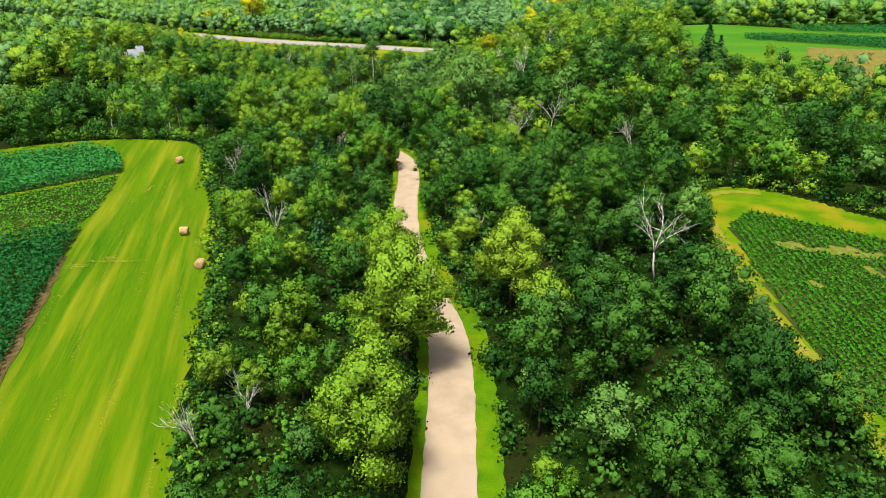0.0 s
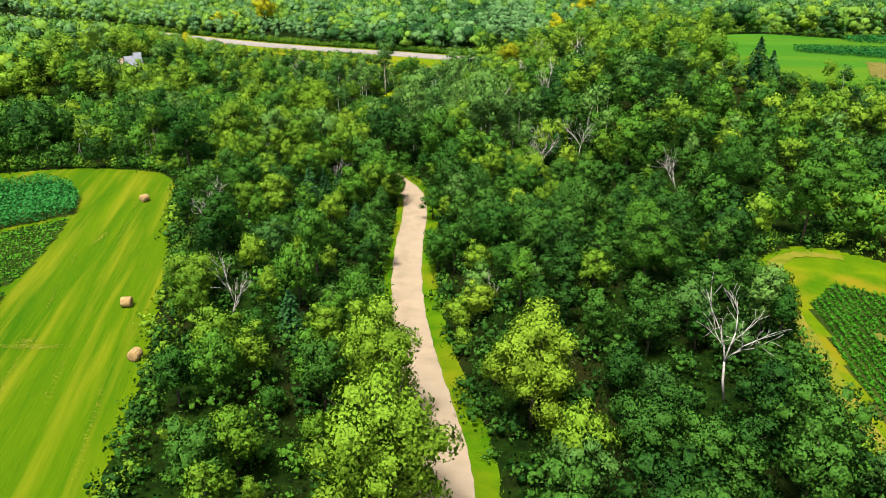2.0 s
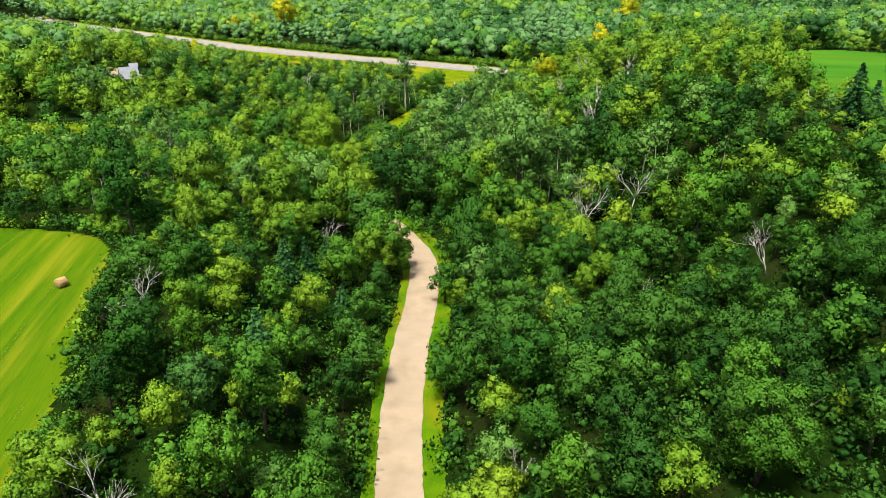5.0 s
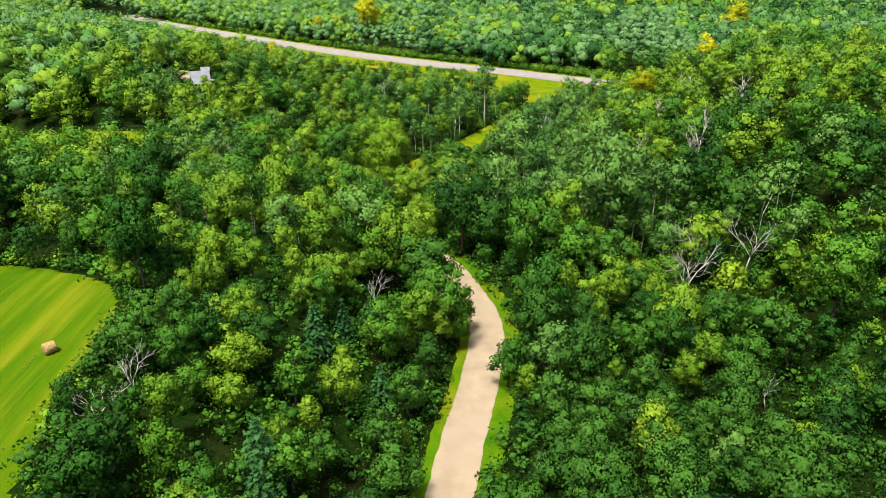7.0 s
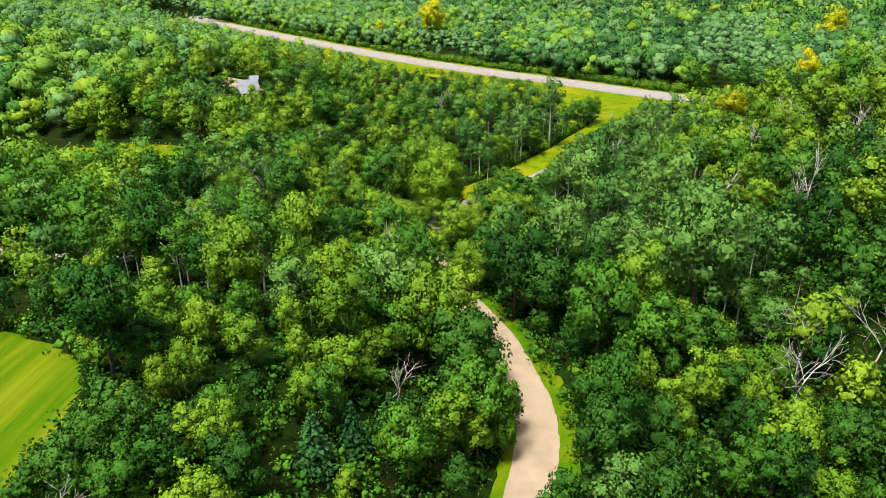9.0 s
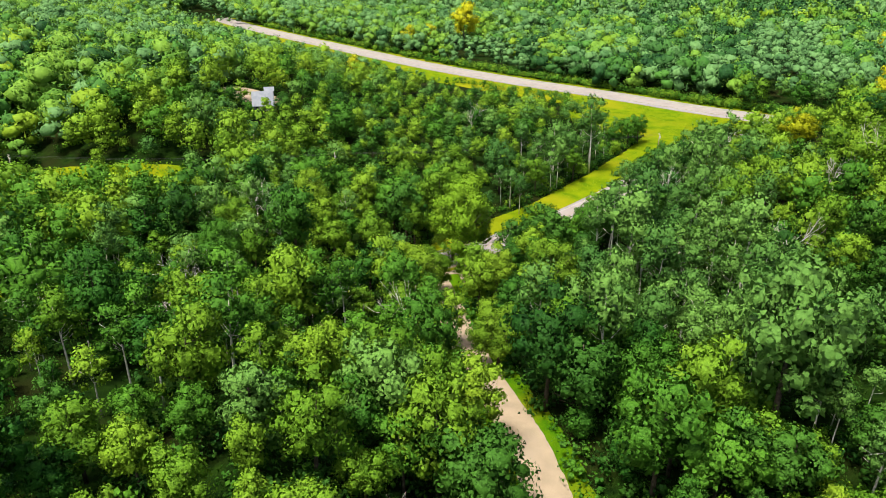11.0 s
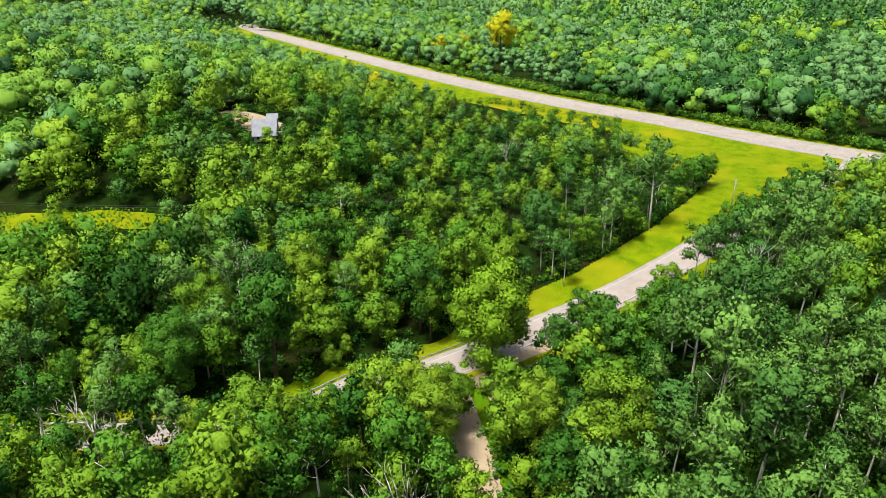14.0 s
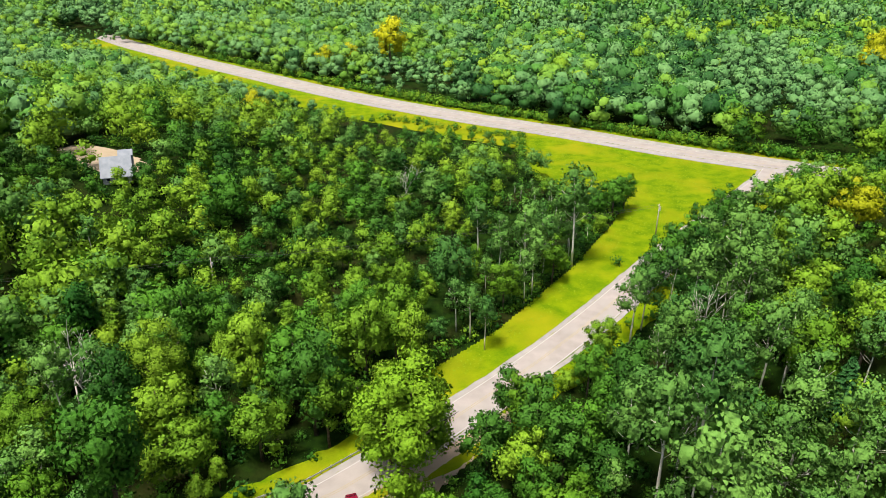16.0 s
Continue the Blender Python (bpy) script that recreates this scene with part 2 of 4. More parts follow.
def away(line, x, y):
    """Distance in plan from places to a line."""
    x, y = np.asarray(x, float), np.asarray(y, float)
    best = np.full(x.shape, 1e9)
    for (ax, ay), (bx, by) in zip(line[:-1], line[1:]):
        dx, dy = bx - ax, by - ay
        s = np.clip(((x - ax) * dx + (y - ay) * dy) / (dx * dx + dy * dy), 0, 1)
        best = np.minimum(best, (x - ax - s * dx) ** 2 + (y - ay - s * dy) ** 2)
    return np.sqrt(best)


def land(x, y):
    """Height of the ground: farmland shoulders that fall to a valley floor, a ravine with the lane in it, and a hill to the east."""
    x, y = np.asarray(x, float), np.asarray(y, float)
    left = 20.5 * (1 - ease(185, 285, y))
    right = (22 - 14.5 * ease(135, 200, y) * (1 - ease(30, 75, x))) * (1 - ease(240, 300, y))
    side = left + (right - left) * ease(-15, 15, x)
    side = side + (28.5 - side) * ease(-10, 75, x) * ease(215, 275, y) * (1 - ease(392, 470, y))
    side = side + 13 * ease(110, 190, -x) * ease(290, 345, y) * (1 - ease(415, 490, y - 0.45 * np.maximum(0, -x - 200)))
    side = side - 3.5 * ease(262, 278, y - 1.1 * (x + 80)) * (1 - ease(330, 400, y)) * (1 - ease(120, 180, -x))
    lane_x = np.interp(y, LANE[:, 1], LANE[:, 0])
    lane_z = 18 - 9 * ease(75, 150, y) - 1.5 * ease(150, 230, y) - 7.5 * ease(225, 290, y)
    wide = np.where(x < lane_x, 15 + 9 * ease(130, 180, y), 15)
    near = np.exp(-((x - lane_x) / wide) ** 4) * (1 - ease(285, 300, y))
    return -8.5 + side + (lane_z - side) * near


def drape(name, outline_test, x0, x1, y0, y1, step, lift, material):
    """A sheet of squares laid over the land wherever the test holds."""
    xs, ys = np.arange(x0, x1 + step, step), np.arange(y0, y1 + step, step)
    gx, gy = np.meshgrid(xs, ys)
    keep = outline_test(gx[:-1, :-1] + step / 2, gy[:-1, :-1] + step / 2)
    nx = len(xs)
    j, i = np.nonzero(keep)
    a = j * nx + i
    faces = np.stack((a, a + 1, a + nx + 1, a + nx), 1)
    used, back = np.unique(faces, return_inverse=True)
    px, py = gx.ravel()[used], gy.ravel()[used]
    verts = np.stack((px, py, land(px, py) + lift), 1)
    return mesh_of(name, verts, back.reshape(faces.shape), material)


def ribbon(name, line, left, right, lift, material, across=4, ragged=0.0):
    """A strip along a line, from left to right of it, over the land."""
    way = np.gradient(line, axis=0)
    way /= np.linalg.norm(way, axis=1)[:, None]
    side = np.stack((way[:, 1], -way[:, 0]), 1)
    rows = []
    rng = np.random.default_rng(len(name) + len(line))
    for k in np.linspace(0, 1, across + 1):
        off = left + (right - left) * k + (rng.uniform(-ragged, ragged, len(line)) if k in (0, 1) else 0)
        p = line + side * (np.zeros(len(line)) + off)[:, None]
        rows.append(np.stack((p[:, 0], p[:, 1], land(line[:, 0], line[:, 1]) * 0 + land(p[:, 0], p[:, 1]) + lift), 1))
    verts = np.concatenate(rows)
    n = len(line)
    faces = [(r * n + i, (r + 1) * n + i, (r + 1) * n + i + 1, r * n + i + 1) for r in range(across) for i in range(n - 1)]
    return mesh_of(name, verts, faces, material)


def inside(poly, x, y):
    x, y = np.asarray(x, float), np.asarray(y, float)
    hit = np.zeros(x.shape, bool)
    for (ax, ay), (bx, by) in zip(poly, np.roll(poly, -1, axis=0)):
        cross = (ay > y) != (by > y)
        hit ^= cross & (x < (bx - ax) * (y - ay) / ((by - ay) if by != ay else 1e-9) + ax)
    return hit


HAYFIELD = spline([(-6, -60), (-21, 30), (-30, 62), (-34.5, 82), (-39.5, 106), (-49.5, 140), (-59, 165), (-63, 179), (-69, 188), (-79, 192), (-98, 191), (-125, 175), (-150, 140), (-150, 0), (-120, -60)], 4)
BEANFIELD = spline([(60, -40), (52, 40), (47.5, 68), (47, 90), (49.5, 120), (51.5, 136), (55, 144), (64, 147.5), (76, 140), (86, 127), (110, 112), (150, 90), (180, 40), (180, -40)], 4)
HILLFIELD = spline([(94, 318), (97, 345), (103, 368), (122, 381), (147, 386), (178, 371), (222, 371), (270, 365), (270, 215), (185, 225), (152, 247), (128, 264), (113, 268), (101, 288)], 4)
MEADOW_EDGE = np.array([(-330, 632), (-215, 566), (-122, 520), (-60, 502), (15, 478), (20, 462), (-3, 428), (-30, 378), (-55, 330), (-63, 312), (-68, 312), (-62, 330), (-50, 350), (-36, 382), (-28, 410), (-24, 433), (-42, 430), (-58, 452), (-64, 492), (-122, 505), (-180, 535), (-300, 590)], float)
YARD = spline([(-174, 386), (-162, 382), (-161, 396), (-176, 402), (-190, 401), (-193, 393)], 4)
STRIP_LINE = spline([(-215, 302), (-190, 308), (-172, 315), (-152, 325)], 6)
STRIP = np.vstack((STRIP_LINE + (2, -4), (STRIP_LINE + (-2, 4))[::-1]))

# ground: one sheet, finer near the lane, out to the horizon
def ground_lines(lo, hi, step, far):
    mid = np.arange(lo, hi + step, step)
    out = [far * s for s in (0.15, 0.3, 0.55, 1.0)]
    return np.concatenate((lo - np.array(out[::-1]), mid, hi + np.array(out)))


gx, gy = np.meshgrid(ground_lines(-400, 300, 3, 4000), ground_lines(-60, 660, 3, 4000))
nx, ny = gx.shape[1], gx.shape[0]
cell = (np.arange(ny - 1)[:, None] * nx + np.arange(nx - 1)).ravel()
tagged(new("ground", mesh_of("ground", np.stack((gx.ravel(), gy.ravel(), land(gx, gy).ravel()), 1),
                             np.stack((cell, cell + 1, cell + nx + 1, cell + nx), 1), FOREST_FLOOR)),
       "green and brown forest floor of a wooded valley, darkened for tree shade", "ground", kind="structure")
tagged(new("hay_field", drape("hay_field", lambda x, y: inside(HAYFIELD, x, y), -152, -4, -60, 194, 0.8, 0.06, HAY_GRASS)),
       "bright yellow-green mown hay field with pale streaks", "field", kind="structure")
tagged(new("bean_field_soil", drape("bean_field_soil", lambda x, y: inside(BEANFIELD, x, y), 42, 182, -40, 150, 1.0, 0.06, HEADLAND)),
       "grass headland round a green row-crop field", "field", kind="structure")
tagged(new("hill_field", drape("hill_field", lambda x, y: inside(HILLFIELD, x, y), 90, 274, 208, 390, 1.5, 0.06, HILL_GRASS)),
       "smooth green field on the hill above the woods", "field", kind="structure")
tagged(new("meadow", drape("meadow", lambda x, y: inside(MEADOW_EDGE, x, y), -330, 25, 300, 640, 0.5, 0.06, MEADOW)),
       "yellow-green rough meadow between the two paved roads", "meadow", kind="structure")
tagged(new("grass_strip", ribbon("grass_strip", STRIP_LINE, -3.6, 3.6, 0.06, MEADOW, 4, 0.8)),
       "strip of yellow-green grass under the power line", "grass", kind="structure")
tagged(new("yard", drape("yard", lambda x, y: inside(YARD, x, y), -202, -156, 378, 408, 1.5, 0.06, GRAVEL)),
       "pale sandy yard beside the house", "yard", kind="structure")

APRON = spline([(-61, 284), (-52, 279), (-50, 290), (-49, 303), (-41, 327), (-52, 312), (-60, 301), (-75, 283), (-69, 287)], 3)
# roads
tagged(new("gravel_apron", drape("gravel_apron", lambda x, y: inside(APRON, x, y), -78, -38, 276, 330, 0.75, 0.18, GRAVEL)),
       "pale gravel apron where the lane meets the paved road", "gravel", kind="structure")
tagged(new("lane_verge", ribbon("lane_verge", LANE[:-8], -4.6, 6.0, 0.24, VERGE, 8, 0.3)), "green grass verge along the gravel lane", "verge", kind="structure")
tagged(new("gravel_lane", ribbon("gravel_lane", LANE, -3.05, 3.05, 0.30, GRAVEL, 4, 0.12)), "pale gravel lane winding through the woods", "road", kind="structure")
for line, lane, half, verge, up in ((HIGHWAY_NEAR, 3.4, 4.5, 9.5, 0.0), (HIGHWAY_FAR, 3.75, 8.5, 13.0, 0.03)):
    tagged(new("road_verge", ribbon("road_verge", line, -verge, 30.0 if verge > 10 else verge, 0.10 + up * 0.5, MEADOW, 6, 0.8)), "yellow-green grass verge beside the paved road", "verge", kind="structure")
    road = tagged(new("road", ribbon("road", line, -lane, lane, 0.22 + up, ASPHALT, 4)), "pale worn two-lane asphalt road with painted lines", "road", kind="structure")
    for a, b in ((-half, -lane), (lane, half)):
        part("shoulder", ribbon("shoulder", line, a, b, 0.17 + up * 0.6, SHOULDER, 2, 0.2), road, "pale gravel shoulder")
    for a in (0.25 - lane, lane - 0.25):
        part("edge_line", ribbon("edge_line", line, a - 0.08, a + 0.08, 0.235 + up, WHITE_PAINT, 1), road, "white painted edge line")
    for a in (-0.2, 0.2):
        part("centre_line", ribbon("centre_line", line, a - 0.06, a + 0.06, 0.235 + up, YELLOW_PAINT, 1), road, "worn yellow centre line")


# ---- trees ----
def cards(places, normals, sizes, rng, lean=0.42):
    """Leaf sprays: kite-shaped quads near the given places, facing roughly along the normals."""
    n = len(places)
    nrm = normals + rng.normal(0, lean, (n, 3))
    nrm /= np.linalg.norm(nrm, axis=1)[:, None]
    u = np.cross(nrm, rng.normal(0, 1, (n, 3)))
    u /= np.linalg.norm(u, axis=1)[:, None]
    w = np.cross(nrm, u)
    s = sizes[:, None]
    v = np.stack((places - u * s, places - w * s * rng.uniform(0.45, 0.8, (n, 1)) + nrm * s * 0.15,
                  places + u * s, places + w * s * rng.uniform(0.45, 0.8, (n, 1)) + nrm * s * 0.15), 1).reshape(-1, 3)
    return v, np.arange(4 * n).reshape(n, 4)


def sprays(places, normals, sizes, rng, lean=0.42):
    """Leaf sprays of a crown: three-cornered, near the given places, facing roughly along the normals."""
    n = len(places)
    nrm = normals + rng.normal(0, lean, (n, 3))
    nrm /= np.linalg.norm(nrm, axis=1)[:, None]
    u = np.cross(nrm, rng.normal(0, 1, (n, 3)))
    u /= np.linalg.norm(u, axis=1)[:, None]
    w = np.cross(nrm, u)
    s = sizes[:, None]
    long = rng.uniform(0.85, 1.3, (n, 1))
    v = np.stack((places + u * s * long, places - u * s * 0.5 + w * s * 0.87, places - u * s * 0.5 - w * s * 0.87), 1).reshape(-1, 3)
    return v, np.arange(3 * n).reshape(n, 3)


def sphere_ways(n, rng, low=-1.0):
    z = rng.uniform(low, 1, n)
    a = rng.uniform(0, 2 * math.pi, n)
    r = np.sqrt(1 - z * z)
    return np.stack((r * np.cos(a), r * np.sin(a), z), 1)


def puffs(shape, rng):
    """Centres and radii of the leaf masses of a crown: shape = height, crown width, crown base, number, roundness of the top."""
    h, w, base, n, taper = shape
    mid, tall = (h + base) / 2, (h - base) / 2
    turn = np.arange(n) * 2.39996 + rng.uniform(-0.5, 0.5, n)
    z = np.linspace(0.97, -0.72, n) + rng.uniform(-0.1, 0.1, n)
    z = np.clip(z, -0.8, 1.0)
    flat = np.sqrt(np.maximum(0.0, 1 - z * z))
    ways = np.stack((flat * np.cos(turn), flat * np.sin(turn), z), 1)
    r = rng.uniform(0.46, 0.96, (n, 1)) * (1 + 0.16 * np.sin(turn[:, None] * 2 + rng.uniform(0, 6)))
    c = ways * r * np.array([w / 2, w / 2, tall]) + np.array([0, 0, mid])
    up = (c[:, 2] - base) / (h - base)
    c[:, :2] *= (1 - taper * np.clip(up, 0, 1))[:, None]
    size = w * rng.uniform(0.65, 1.35, n) * 0.60 / math.sqrt(n)
    return np.vstack((c, [(0, 0, mid)])), np.append(size, w * 0.24)


@functools.lru_cache(maxsize=None)
def ball_grid(fine):
    """Directions and quads of a ball divided like a cube."""
    at, ways, faces = {}, [], []
    g = np.tan(np.linspace(-1, 1, fine + 1) * math.pi / 4)
    for axis in range(3):
        for side in (-1.0, 1.0):
            for i in range(fine):
                for j in range(fine):
                    quad = []
                    for a, b in ((g[i], g[j]), (g[i + 1], g[j]), (g[i + 1], g[j + 1]), (g[i], g[j + 1])):
                        p = [0.0, 0.0, 0.0]
                        p[axis], p[(axis + 1) % 3], p[(axis + 2) % 3] = side, a, b
                        key = tuple(np.round(p, 4))
                        if key not in at:
                            at[key] = len(ways)
                            ways.append(np.array(p) / np.linalg.norm(p))
                        quad.append(at[key])
                    faces.append(quad if side > 0 else quad[::-1])
    return np.array(ways), np.array(faces)


def crown_mesh(shape, n_cards, size, rng, fine=2, full=0.8):
    """A crown: lumpy leaf masses, each a closed body covered with ragged leaf sprays; also the way each spray faces, which faces are sprays, and a tone for each mass."""
    c, r = puffs(shape, rng)
    share = r ** 2 / np.sum(r ** 2)
    heart = np.array([0, 0, (shape[0] + shape[2]) / 2])
    tones = rng.uniform(0, 0.16, len(c))
    spots, outs, tone = [], [], []
    for i in range(len(c)):
        n = max(3, int(n_cards * share[i] * 1.5))
        d = sphere_ways(n, rng, -0.5)
        p = c[i] + d * r[i] * rng.uniform(0.72, 1.34, (n, 1)) * np.array((1.12, 1.12, 0.9))
        gap = np.linalg.norm(p[:, None, :] - c[None], axis=2) / r[None]
        gap[:, i] = 9
        ok = gap.min(axis=1) > 0.7
        spots.append(p[ok])
        outs.append(d[ok])
        tone.append(np.full(int(ok.sum()), tones[i]))
    p, d, tone = np.concatenate(spots), np.concatenate(outs), np.concatenate(tone)
    v, f = sprays(p, d, rng.uniform(0.55, 1.3, len(p)) * size, rng, 0.55)
    whole = p - heart
    whole /= np.linalg.norm(whole, axis=1)[:, None]
    n = 0.7 * d + 0.75 * whole + rng.normal(0, 0.28, d.shape)
    n /= np.linalg.norm(n, axis=1)[:, None]
    vs, fs, ns, ts = [v], [f], [np.repeat(n, 3, axis=0)], [np.repeat(tone, 3)]
    ways, quads = ball_grid(fine)
    quads = np.vstack((quads[:, :3], quads[:, [0, 2, 3]]))
    base = len(v)
    for i in range(len(c)):
        swell = 1 + 0.16 * np.sin(ways @ rng.normal(0, 3.5, 3) + rng.uniform(0, 6)) + rng.normal(0, 0.07, len(ways))
        vs.append(c[i] + ways * (swell * r[i] * full)[:, None] * np.array((1.12, 1.12, 0.9)))
        fs.append(quads + base)
        out = 0.7 * ways + 0.75 * (c[i] + ways * r[i] - heart) / np.linalg.norm(c[i] + ways * r[i] - heart, axis=1)[:, None]
        ns.append(out / np.linalg.norm(out, axis=1)[:, None])
        ts.append(np.full(len(ways), tones[i]))
        base += len(ways)
    fs = np.concatenate(fs)
    return np.concatenate(vs), fs, np.concatenate(ns), np.append(np.ones(len(f)), np.zeros(len(fs) - len(f))), np.concatenate(ts)


def limbs(shape, rng, thick=0.22, count=6, low=0.35):
    """Trunk and main limbs."""
    h, w, base, n, taper = shape
    lean = rng.normal(0, 0.03 * h, 2)
    spine = [Vector((lean[0] * k * k, lean[1] * k * k, h * 0.85 * k)) for k in (0, 0.25, 0.5, 0.75, 1)]
    out = [tube(spine, [thick * 1.25, thick, thick * 0.8, thick * 0.5, thick * 0.15], 7)]
    for _ in range(count):
        k = rng.uniform(low, 0.8)
        at = Vector((lean[0] * k * k, lean[1] * k * k, h * 0.85 * k))
        a = rng.uniform(0, 2 * math.pi)
        far = w * rng.uniform(0.25, 0.42)
        end = at + Vector((math.cos(a) * far, math.sin(a) * far, far * rng.uniform(0.5, 1.1)))
        mid = (at + end) / 2 + Vector((0, 0, -0.1 * far))
        out.append(tube([at, mid, end], [thick * 0.45 * (1 - k * 0.5), thick * 0.3 * (1 - k * 0.5), 0.02], 5))
    return joined(out)


SHAPES = {  # height, width, crown base, leaf masses, taper
    "broad": (12.5, 8.6, 2.2, 22, 0.15),
    "tall": (14.0, 6.8, 2.6, 20, 0.35),
    "giant": (18.0, 14.0, 2.2, 46, 0.22),
    "aspen": (13.5, 5.2, 5.4, 13, 0.25),
    "small": (7.0, 5.6, 0.6, 10, 0.25),
    "shrub": (3.2, 4.4, 0.0, 5, 0.1),
}
SHARE = {"giant": 5.5, "aspen": 0.46, "small": 0.5, "shrub": 0.25}
LEVELS = {"near": (1650, 0.27, 1, 1), "mid": (420, 0.42, 1, 2), "far": (120, 0.60, 2, 5), "low": (300, 0.34, 1, 1), "remote": (60, 0.95, 1, 4)}     # sprays, their size, how finely the masses are divided, fewer masses
rng = np.random.default_rng(11)
CROWNS, TRUNKS = {}, {}
for kind, shape in SHAPES.items():
    for level, (count, size, fine, fewer) in LEVELS.items():
        if (kind == "giant" and level != "near") or (level == "low" and kind != "shrub"):
            continue
        z = 0.85 if kind in ("shrub", "small", "aspen") else 0.86 if kind == "giant" else 1.0
        CROWNS[kind, level] = [crown_mesh((*shape[:3], max(4, shape[3] // fewer), shape[4]), max(20, int(count * SHARE.get(kind, 1.0))), size * z, rng, fine, (0.62 if kind == "aspen" else 0.73) if level == "near" else 0.42 if level == "low" else 0.60 if level == "mid" else 0.70) for _ in range(5 if level == "near" else 4)]
    TRUNKS[kind] = [limbs(shape, rng, 0.4 if kind == "giant" else 0.22 if kind in ("broad", "tall") else 0.13 if kind == "aspen" else 0.13, 14 if kind == "giant" else 7 if kind == "aspen" else 4 if kind != "shrub" else 3, 0.5 if kind == "aspen" else 0.3) for _ in range(5)]

PROTO = {}
WORDS = {"oak": "mid-green", "light": "light yellow-green", "bright": "bright yellow-green", "sunny": "vivid yellow-green", "aspen": "pale grey-green", "dark": "dark green", "yellow": "turning yellow"}
KINDS = {"broad": "broad round-crowned deciduous tree", "tall": "tall deciduous tree", "giant": "very large spreading deciduous tree", "aspen": "slender pale-barked aspen", "small": "small bushy tree", "shrub": "low leafy shrub"}


def plant(kind, leaf, x, y, size, turn, variant, sink=0.15):
    """One tree of its own: trunk and crown."""
    key = kind, leaf, variant % 5
    m = Matrix.Translation((x, y, float(land(x, y)) - sink)) @ Matrix.Rotation(turn, 4, "Z") @ Matrix.Diagonal((size, size, size * (0.93 + 0.14 * ((variant * 7) % 5) / 4), 1))
    if key in PROTO:
        return copy_thing(PROTO[key], m)
    name = {"shrub": "shrub", "aspen": "aspen_tree", "small": "small_tree", "tall": "tall_tree", "giant": "large_tree"}.get(kind, "tree")
    t = thing(name, m, WORDS[leaf] + " " + KINDS[kind] + " in the woods", name.replace("_", " "), group=name.replace("_", " ") + "s of the woods")
    v, f = TRUNKS[kind][variant % 5]
    part("trunk", mesh_of("trunk", v, f, PALE_BARK if kind == "aspen" else BARK), t)
    v, f, n, k, tone = CROWNS[kind, "near"][variant % 5]
    part("crown", mesh_of("crown", v, f, LEAF[leaf], tone, n, k), t)
    PROTO[key] = t
    return t


LANE_EARLY = LANE[LANE[:, 1] < 208]
LANE_LATE = LANE[LANE[:, 1] >= 206]
OPEN_STRETCH = HIGHWAY_FAR[HIGHWAY_FAR[:, 0] > -352]
BIG = [(-165, 386, 9), (-42.5, 110.5, 6), (-49.4, 124, 7.5), (-65.9, 169.7, 6), (-40.5, 107, 5.5), (-36, 95, 4), (31, 92, 5), (10, 447, 8), (18, 461, 9), (29, 467, 9)]        # kept clear of woods: house, bales, single trees, gaps opened for the camera's view


def wood_free(x, y, margin=0.0, taken=1.0):
    """True where trees may stand."""
    ok = ~inside(HAYFIELD, x, y) & ~inside(BEANFIELD, x, y) & ~inside(HILLFIELD, x, y) & ~inside(MEADOW_EDGE, x, y) & ~inside(YARD, x, y) & ~inside(STRIP, x, y) & ~inside(APRON, x, y)
    ok &= ~inside(HAYFIELD, x - 3.4 - 0.8 * margin, y) & ~inside(BEANFIELD, x + 3.4 + 0.8 * margin, y)
    ok &= (away(LANE_EARLY, x, y) > 7.0 + margin) & (away(LANE_LATE, x, y) > np.where(y < 240, 6.0, np.where(y < 258, 5.2, 4.0)) + margin)
    east = x > np.interp(y, HIGHWAY_NEAR[:, 1], HIGHWAY_NEAR[:, 0])
    ok &= (away(HIGHWAY_NEAR, x, y) > np.where((y > 316) & (y < 366), np.where(east, 8.5, 12.5), np.where(east, 6.5, 8.0)) + margin)
    far_off = np.where((x < -90) & (y < np.interp(x, HIGHWAY_FAR[:, 0], HIGHWAY_FAR[:, 1])), 29.0, 11.5)
    ok &= away(OPEN_STRETCH, x, y) > far_off + margin
    for bx, by, r in BIG:
        ok &= np.hypot(x - bx, y - by) > r * taken
    return ok


